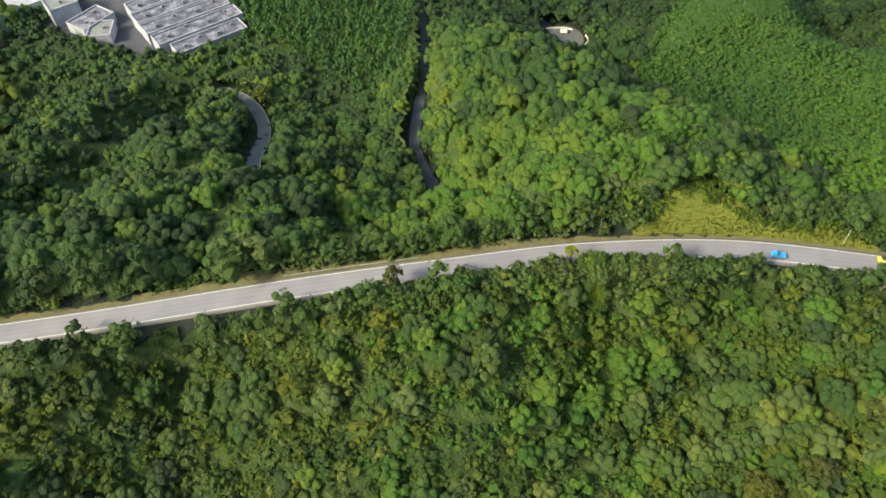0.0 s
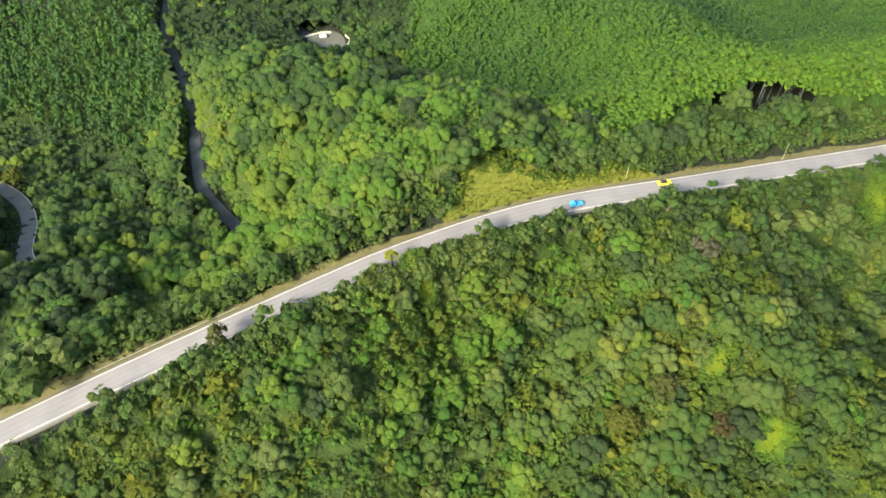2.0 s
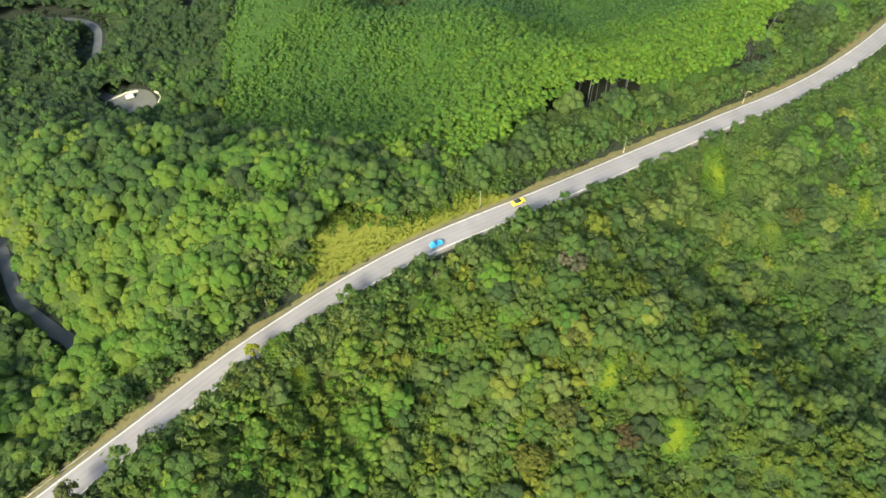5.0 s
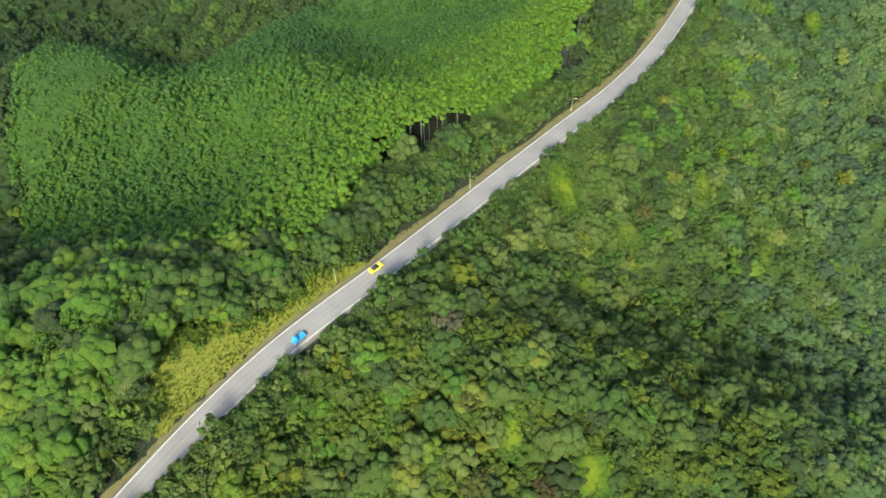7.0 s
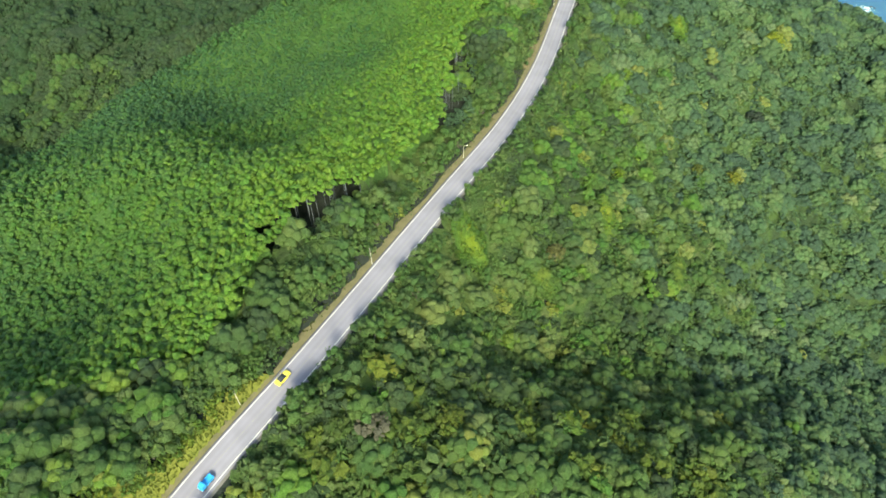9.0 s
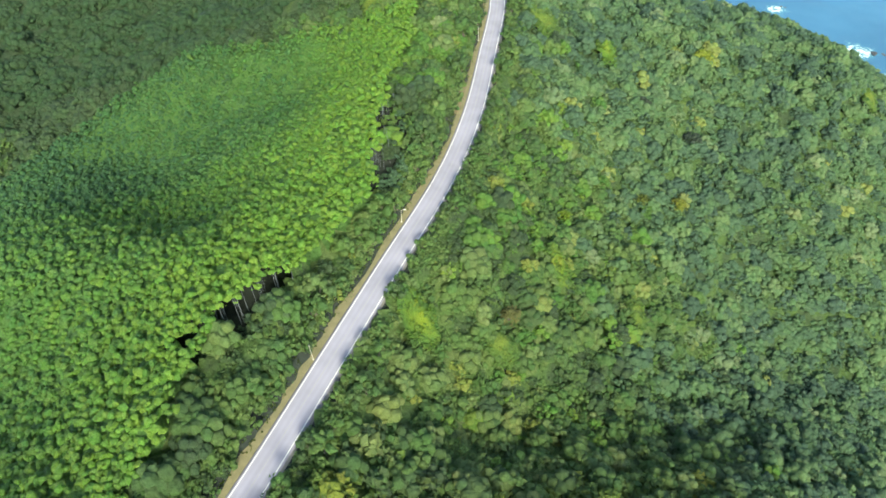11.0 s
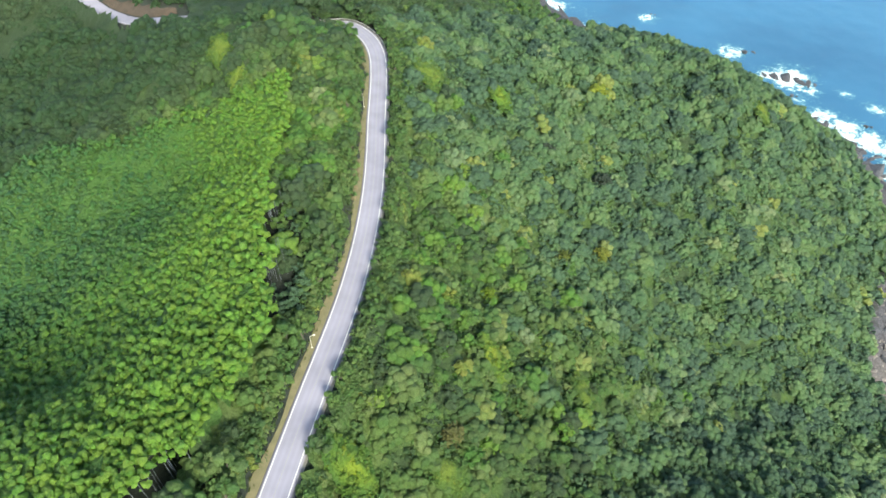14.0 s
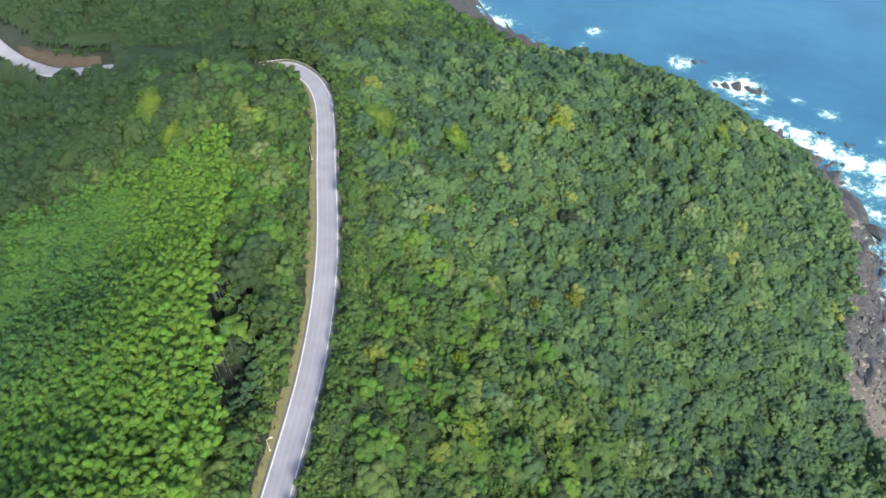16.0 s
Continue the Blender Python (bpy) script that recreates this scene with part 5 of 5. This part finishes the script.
M_ROOF_DARK = grainy("grey_roof", (0.12, 0.125, 0.15), (0.21, 0.215, 0.25), 0.2, 0.75)
M_YARD = grainy("yard_concrete", (0.036, 0.038, 0.055), (0.075, 0.078, 0.108), 0.12, 0.85)
M_GREY = grainy("grey_metal", (0.22, 0.22, 0.23), (0.34, 0.34, 0.35), 0.6, 0.45, metal=0.6)
M_GLASS = grainy("dark_glass", (0.02, 0.024, 0.03), (0.04, 0.045, 0.05), 0.5, 0.08)


def prism(bm, outline, z0, z1):
    """A solid over a plan outline."""
    low = [bm.verts.new((x, y, z0)) for x, y in outline]
    top = [bm.verts.new((x, y, z1)) for x, y in outline]
    k = len(outline)
    bm.faces.new(low[::-1]), bm.faces.new(top)
    for i in range(k):
        bm.faces.new((low[i], low[(i + 1) % k], top[(i + 1) % k], top[i]))
    bmesh.ops.recalc_face_normals(bm, faces=bm.faces[:])


def hall(x, y, length, width, height, heading, wall, roof, label, bays=0, pitch=0.0, vents=0):
    """A long hall; its length runs along +x of its own axes, heading in degrees."""
    h = tagged(new("hall"), label, "building", "works halls")
    h.matrix_world = pose(x, y, YARD[2] + 0.05, 0, 0, heading)
    w = wall
    for name, a in (("wall", (0, length, 0, 0.3)), ("wall", (0, length, width - 0.3, width)), ("wall", (0, 0.3, 0.3, width - 0.3)), ("wall", (length - 0.3, length, 0.3, width - 0.3))):
        bm = bmesh.new()
        box(bm, a[0], a[1], a[2], a[3], 0, height, 0.03)
        part(name, bm, w, h)
    k = max(1, bays)
    for i in range(k):  # roof sheets, ridged down the middle
        bm = bmesh.new()
        x0, x1 = 0.35 + (length - 0.7) * i / k, 0.35 + (length - 0.7) * (i + 1) / k - 0.12
        prof = [(0.35, height - 0.3), (width / 2, height - 0.3 + pitch), (width - 0.35, height - 0.3), (width - 0.35, height - 0.45), (width / 2, height - 0.45 + pitch), (0.35, height - 0.45)]
        ends = [[bm.verts.new((xx, ya, za)) for ya, za in prof] for xx in (x0, x1)]
        for j in range(6):
            bm.faces.new((ends[0][j], ends[0][(j + 1) % 6], ends[1][(j + 1) % 6], ends[1][j]))
        for e in ends:
            bm.faces.new(e[:2] + e[4:]), bm.faces.new(e[1:5])
        bmesh.ops.recalc_face_normals(bm, faces=bm.faces[:])
        top = part("roof_sheet", bm, roof, h)
    bm = bmesh.new()
    for a in ((-0.15, length + 0.15, -0.15, 0.4), (-0.15, length + 0.15, width - 0.4, width + 0.15), (-0.15, 0.4, 0.4, width - 0.4), (length - 0.4, length + 0.15, 0.4, width - 0.4)):
        box(bm, *a, height - 0.02, height + 0.5, 0.05)
    part("parapet", bm, M_WALL, h, "white parapet")
    for i in range(vents):
        bm = bmesh.new()
        cx, cy = length * (i + 0.6) / (vents + 0.2), width * (0.35 + 0.3 * (i % 2))
        box(bm, cx - 0.7, cx + 0.7, cy - 0.5, cy + 0.5, height + pitch * 0.6 - 0.3, height + pitch + 0.9, 0.08)
        box(bm, cx - 0.85, cx + 0.85, cy - 0.65, cy + 0.65, height + pitch + 0.9, height + pitch + 1.05, 0.04)
        part("roof_vent", bm, M_GREY, top)
    return h


for x, y, length in HALLS:
    hall(x, y, length, 10.6, 6.7, U, M_WALL, M_ROOF, "long white hall with a stained pale roof", 6, 0.5, 4)
hall(-336, -101, 14, 12, 5.4, U + 60, M_WALL, M_ROOF_DARK, "low white annex with a mottled grey roof", 3, 0.2, 1)
hall(-345, -113, 20, 14, 5.6, U + 20, M_WALL, M_ROOF, "low white annex with a stained grey roof", 3, 0.2, 2)
hall(-363, -127, 15, 14, 10.0, U, M_WALL, M_ROOF_DARK, "tall white block with a dark flat roof", 2, 0.1, 1)
hall(-372, -158, 28, 18, 8.0, U, M_GREENWALL, M_WALL, "pale green hall with a broad white roof", 5, 0.8, 0)
outline = [(YARD[0] + 42 * math.cos(a), YARD[1] + 55 * math.sin(a)) for a in np.arange(36) * math.pi / 18]
bm = bmesh.new()
prism(bm, outline, YARD[2] - 0.8, YARD[2] + 0.1)
me = bpy.data.meshes.new("yard")
bm.to_mesh(me), bm.free()
me.materials.append(M_YARD)
tagged(new("yard", me), "grey concrete yard round the works", "yard", kind="structure")

# ---- the lay-by in the bowl ----
lay_z = float(land(-236, 106)) + 0.05
bm = bmesh.new()
prism(bm, [(-235 + 10.4 * math.cos(a) * (1 + 0.08 * math.sin(3 * a)), 108.5 + 9.6 * math.sin(a)) for a in np.arange(28) * math.pi / 14], lay_z - 0.8, lay_z + 0.12)
me = bpy.data.meshes.new("lay_by")
bm.to_mesh(me), bm.free()
me.materials.append(grainy("lay_by_concrete", (0.070, 0.075, 0.086), (0.115, 0.12, 0.132), 0.3, 0.85))
tagged(new("lay_by", me), "pale concrete lay-by in the wooded bowl", "lay-by", kind="structure")
M_CONC = grainy("pale_concrete", (0.42, 0.41, 0.39), (0.62, 0.61, 0.58), 0.5, 0.85)


def low_wall(points, z, label):
    g = tagged(new("low_wall"), label, "wall", "lay-by walls")
    for (ax, ay), (bx, by) in zip(points, points[1:]):
        bm = bmesh.new()
        n_ = Vector((by - ay, ax - bx)).normalized() * 0.2
        prism(bm, [(ax - n_.x, ay - n_.y), (bx - n_.x, by - n_.y), (bx + n_.x, by + n_.y), (ax + n_.x, ay + n_.y)], z - 0.3, z + 0.85)
        part("wall_block", bm, M_CONC, g)


low_wall([(-245, 99), (-244.8, 103), (-243.8, 107), (-242, 112), (-238.6, 115.4)], lay_z, "low pale concrete wall along the lay-by")
low_wall([(-232, 119), (-228.6, 118.6), (-226, 116.8), (-224.4, 113.6)], lay_z, "low pale concrete wall along the lay-by")
track = draped([(-234, 117), (-238, 122), (-241, 128), (-240, 134)], 6)
tv, tf_ = ribbon(track, sides(track), [2.6, 0.9, -0.9, -2.6], [0.1, 0.35, 0.35, 0.1])
tagged(new("sand_track", mesh_of("sand_track", tv, tf_, grainy("pale_sand", (0.16, 0.14, 0.10), (0.30, 0.26, 0.19), 0.4, 0.95, 8.0, 0.6, 0.1))), "pale sandy track leading off the lay-by", "track", kind="structure")
# bare earth: above the far road
bank = NORTH_LINE[18:54]
bl = NORTH_LEFT[18:54]
wob = (0.62 + 0.45 * np.sin(np.arange(len(bank)) * math.pi / (len(bank) - 1))) * (1 + 0.12 * np.sin(np.arange(len(bank)) * 0.61))
bv, bf = ribbon(bank, bl, [3.7 + 0 * wob, 4.8 + 0 * wob, 6.5 * wob, 8.5 * wob], [0.05, 1.0 * wob, 2.6 * wob, 3.4 * wob])
tagged(new("earth_bank", mesh_of("earth_bank", bv, bf, grainy("red_earth", (0.02, 0.016, 0.012), (0.055, 0.039, 0.028), 0.4, 0.95, 8.0, 0.9, 0.3))), "cut bank of bare reddish earth above the road", "bank", kind="structure")


i = [k for k in range(len(ROAD_LINE)) if 214 < ROAD_LINE[k, 1] < 236]
wob = 0.5 + 0.5 * np.sin(np.linspace(0.2, 2.9, len(i)))
bv, bf = ribbon(ROAD_LINE[i], ROAD_LEFT[i], [4.7 + 0 * wob, 5.6 + 0 * wob, 5.8 + 2.2 * wob, 6.0 + 3.6 * wob], [0.06, 0.5 * wob + 0.1, 1.6 * wob + 0.1, 2.2 * wob])
tagged(new("earth_bank", mesh_of("earth_bank", bv, bf, grainy("tan_earth", (0.062, 0.058, 0.030), (0.14, 0.112, 0.062), 0.5, 0.95, 8.0, 0.9, 0.3))), "bare tan earth bank beside the road", "bank", kind="structure")


# ---- poles, rails and vehicles along the road ----
M_POLE = grainy("pale_pole", (0.26, 0.26, 0.22), (0.40, 0.39, 0.34), 0.8, 0.7)
M_RAIL = grainy("rail_paint", (0.16, 0.165, 0.17), (0.27, 0.275, 0.28), 0.7, 0.5)
M_BLACK = grainy("black_rubber", (0.012, 0.012, 0.012), (0.03, 0.03, 0.03), 3.0, 0.85)
M_STEEL = grainy("wheel_metal", (0.30, 0.30, 0.31), (0.5, 0.5, 0.5), 3.0, 0.35, metal=0.9)
M_LAMP = grainy("lamp_glass", (0.55, 0.55, 0.5), (0.75, 0.75, 0.7), 2.0, 0.2)
M_RED = grainy("tail_lamp", (0.25, 0.01, 0.01), (0.4, 0.02, 0.02), 2.0, 0.2)


def pole(x, y, height, arm, label, lean=0.0):
    z = float(ground(np.array([x]), np.array([y]))[0])
    p = tagged(new("utility_pole" if not arm else "street_lamp"), label, "pole" if not arm else "street lamp", "" if arm else "poles by the road")
    p.matrix_world = pose(x, y, z, 0, lean, 0)
    bm = bmesh.new()
    tube(bm, [(0, 0, -0.8), (0, 0, height * 0.5), (0, 0, height)], [0.085, 0.07, 0.05], 10)
    part("pole", bm, M_POLE, p)
    bm = bmesh.new()
    tube(bm, [(0, 0, -0.2), (0, 0, 0.35), (0, 0, 0.4)], [0.2, 0.18, 0.14], 10)
    part("foot", bm, M_CONC, p)
    if arm:
        bm = bmesh.new()
        tube(bm, [(0, 0, height - 0.3), (arm * 0.3, 0, height + 0.15), (arm, 0, height + 0.3)], [0.07, 0.06, 0.05], 8)
        a = part("arm", bm, M_POLE, p)
        bm = bmesh.new()
        box(bm, arm - 0.1, arm + 0.5, -0.12, 0.12, height + 0.18, height + 0.38, 0.06)
        part("lamp_head", bm, M_LAMP, a)
    else:
        bm = bmesh.new()
        tube(bm, [(0, 0, height), (0, 0, height + 0.08), (0, 0, height + 0.12)], [0.13, 0.12, 0.05], 10)
        part("cap", bm, M_GREY, p)


for x, y, h in ((-111, -92, 6.8), (-74.5, 21, 5.4), (-45.2, 77.2, 6.2), (-18.8, 120.2, 6.2), (45.6, 266, 6.0)):
    pole(x, y, h, 0, "slender pale concrete pole on the verge", float(rng.uniform(-2, 2)))
pole(6.4, 165.8, 4.8, 0.9, "pale street lamp with a short bent arm on the verge")


def road_at(y, offset):
    """Place and heading on the road at that northing."""
    i = int(np.argmin(np.abs(ROAD_LINE[:, 1] - y)))
    p = ROAD_LINE[i]
    return p[0] + ROAD_LEFT[i, 0] * offset, p[1] + ROAD_LEFT[i, 1] * offset, p[2], math.degrees(math.atan2(-ROAD_LEFT[i, 0], ROAD_LEFT[i, 1])), i


def guard_rail(i0, i1, offset, label):
    g = tagged(new("guard_rail"), label, "guard rail", "guard rails")
    line, left = ROAD_LINE[i0:i1], ROAD_LEFT[i0:i1]
    face = math.copysign(0.06, -offset)
    prof = [(0, 0.42), (face, 0.48), (0, 0.56), (face, 0.64), (0, 0.72), (-face * 0.6, 0.72), (-face * 0.6, 0.42), (0, 0.42)]
    v, f = ribbon(line, left, [offset + o for o, _ in prof], [h for _, h in prof])
    beam = new("beam", mesh_of("beam", v, f, M_RAIL, False))
    beam.parent = g
    length = np.r_[0, np.cumsum(np.linalg.norm(np.diff(line[:, :2], axis=0), axis=1))]
    bm = bmesh.new()
    tube(bm, [(0, 0, -0.5), (0, 0, 0.3), (0, 0, 0.78)], [0.07, 0.07, 0.065], 8)
    me = bpy.data.meshes.new("post")
    bm.to_mesh(me), bm.free()
    me.materials.append(M_RAIL)
    for s in np.arange(0.5, length[-1], 2.0):
        q = [np.interp(s, length, line[:, k] + (left[:, k] * (offset - 2.2 * face) if k < 2 else 0)) for k in range(3)]
        o = new("post", me)
        o.location, o.parent = q, g


i0, i1 = road_at(-61, 0)[4], road_at(-28, 0)[4]
guard_rail(i0, i1 + 1, 4.15, "pale steel guard rail beside the road")
guard_rail(road_at(236, 0)[4], len(ROAD_LINE), -4.05, "long pale steel guard rail round the outer bend")


def loft(bm, sections):
    """A body through cross-sections: (x, half width low, half width high, z low, z waist, z high)."""
    rings = []
    for x, wl, wh, z0, zm, z1 in sections:
        ring = [(-wl * 0.92, z0), (-wl, z0 + 0.12), (-wl, zm), (-wh, z1), (wh, z1), (wl, zm), (wl, z0 + 0.12), (wl * 0.92, z0)]
        rings.append([bm.verts.new((x, y, z)) for y, z in ring])
    for a, b in zip(rings, rings[1:]):
        for k in range(8):
            bm.faces.new((a[k], a[(k + 1) % 8], b[(k + 1) % 8], b[k]))
    bm.faces.new(rings[0]), bm.faces.new(rings[-1][::-1])
    bmesh.ops.recalc_face_normals(bm, faces=bm.faces[:])
    bmesh.ops.bevel(bm, geom=[e for e in bm.edges if e.calc_face_angle(0) > 0.5], offset=0.04, segments=2, affect="EDGES")


def wheels(car, xs, half, radius):
    for x in xs:
        for s in (-1, 1):
            bm = bmesh.new()
            tube(bm, [(0, -0.11, 0), (0, -0.09, 0), (0, 0.09, 0), (0, 0.11, 0)], [radius * 0.86, radius, radius, radius * 0.86], 20)
            w = part("wheel", bm, M_BLACK, car, "black tyre")
            w.location = (x, s * half, radius)
            bm = bmesh.new()
            tube(bm, [(0, s * 0.06, 0), (0, s * 0.115, 0), (0, s * 0.125, 0)], [radius * 0.62, radius * 0.6, radius * 0.3], 14)
            part("rim", bm, M_STEEL, w, "metal rim")


def lamps(car, x, half, z, mat, name):
    for s in (-1, 1):
        bm = bmesh.new()
        box(bm, x - 0.06, x + 0.06, s * half - 0.2, s * half + 0.2, z - 0.07, z + 0.07, 0.03)
        part(name, bm, mat, car, "clear headlight" if name == "headlight" else "red tail light")


def sports_car(x, y, z, heading):
    paint, n, l, b = material("yellow_paint", 0.25)
    b.inputs["Base Color"].default_value = (0.64, 0.53, 0.09, 1)
    b.inputs["Coat Weight"].default_value = 0.6
    c = tagged(new("sports_car"), "bright yellow two-seat sports car with a black top", "car")
    c.matrix_world = pose(x, y, z + 0.06, 0, 0, heading)
    bm = bmesh.new()
    loft(bm, [(-2.12, 0.72, 0.66, 0.32, 0.55, 0.72), (-1.9, 0.84, 0.76, 0.2, 0.62, 0.92), (-1.2, 0.9, 0.8, 0.18, 0.68, 0.96), (-0.2, 0.88, 0.78, 0.18, 0.66, 0.88), (0.8, 0.88, 0.78, 0.18, 0.64, 0.84), (1.6, 0.86, 0.72, 0.18, 0.56, 0.72), (2.0, 0.78, 0.6, 0.22, 0.46, 0.58), (2.15, 0.62, 0.5, 0.28, 0.42, 0.5)])
    part("body", bm, paint, c, "glossy yellow bodywork")
    bm = bmesh.new()
    loft(bm, [(-1.35, 0.66, 0.5, 0.9, 0.93, 0.96), (-0.85, 0.7, 0.54, 0.84, 0.98, 1.2), (-0.1, 0.7, 0.54, 0.84, 0.98, 1.23), (0.35, 0.7, 0.56, 0.84, 0.9, 1.02), (0.75, 0.68, 0.6, 0.8, 0.83, 0.87)])
    part("cabin", bm, M_GLASS, c, "black top and windows")
    bm = bmesh.new()
    box(bm, -2.1, -1.85, -0.72, 0.72, 0.98, 1.03, 0.02)
    box(bm, -2.0, -1.92, -0.5, -0.44, 0.85, 1.0, 0.01)
    box(bm, -2.0, -1.92, 0.44, 0.5, 0.85, 1.0, 0.01)
    part("spoiler", bm, paint, c)
    wheels(c, (-1.28, 1.3), 0.8, 0.32)
    lamps(c, 1.98, 0.5, 0.52, M_LAMP, "headlight")
    lamps(c, -2.08, 0.45, 0.66, M_RED, "tail_light")
    for s in (-1, 1):
        bm = bmesh.new()
        box(bm, 0.42, 0.62, s * 0.98 - 0.1, s * 0.98 + 0.1, 0.86, 1.0, 0.04)
        part("mirror", bm, paint, c)


def small_truck(x, y, z, heading, name, label, colour, boxed):
    paint, n, l, b = material(name + "_paint", 0.35)
    b.inputs["Base Color"].default_value = (*colour, 1)
    c = tagged(new(name), label, "truck" if not boxed else "van")
    c.matrix_world = pose(x, y, z + 0.06, 0, 0, heading)
    bm = bmesh.new()
    loft(bm, [(0.55, 0.74, 0.66, 0.35, 1.0, 1.78), (0.9, 0.74, 0.68, 0.35, 1.0, 1.82), (1.35, 0.74, 0.66, 0.35, 1.0, 1.72), (1.72, 0.74, 0.62, 0.35, 0.8, 1.0), (1.8, 0.7, 0.6, 0.38, 0.7, 0.85)])
    cab = part("cab", bm, paint, c)
    bm = bmesh.new()
    loft(bm, [(1.32, 0.64, 0.6, 1.1, 1.3, 1.66), (1.56, 0.66, 0.58, 1.02, 1.1, 1.34)])
    part("windscreen", bm, M_GLASS, cab, "dark windscreen")
    bm = bmesh.new()
    if boxed:
        box(bm, -1.75, 0.55, -0.74, 0.74, 0.4, 1.85, 0.08)
    else:
        box(bm, -1.75, 0.5, -0.74, 0.74, 0.55, 0.68, 0.02)
        for a in ((-1.75, 0.5, -0.74, -0.69), (-1.75, 0.5, 0.69, 0.74), (-1.75, -1.70, -0.69, 0.69), (0.45, 0.5, -0.69, 0.69)):
            box(bm, *a, 0.68, 1.02, 0.015)
    part("load_bed" if not boxed else "load_box", bm, paint, c)
    bm = bmesh.new()
    box(bm, -1.7, 1.6, -0.4, 0.4, 0.3, 0.5, 0.03)
    part("chassis", bm, M_BLACK, c)
    wheels(c, (-1.05, 1.1), 0.66, 0.27)
    lamps(c, 1.78, 0.52, 0.68, M_LAMP, "headlight")
    lamps(c, -1.76, 0.6, 0.62, M_RED, "tail_light")


x, y, z, a, _ = road_at(84, 1.5)
sports_car(x, y, z, a)
x, y, z, a, _ = road_at(59.5, -1.5)
small_truck(x, y, z, a + 180, "pickup_truck", "small bright blue pickup truck on the road", (0.03, 0.27, 0.62), False)
small_truck(-238, 110.0, lay_z + 0.1, 60, "delivery_van", "small white van parked in the lay-by", (0.78, 0.78, 0.78), True)
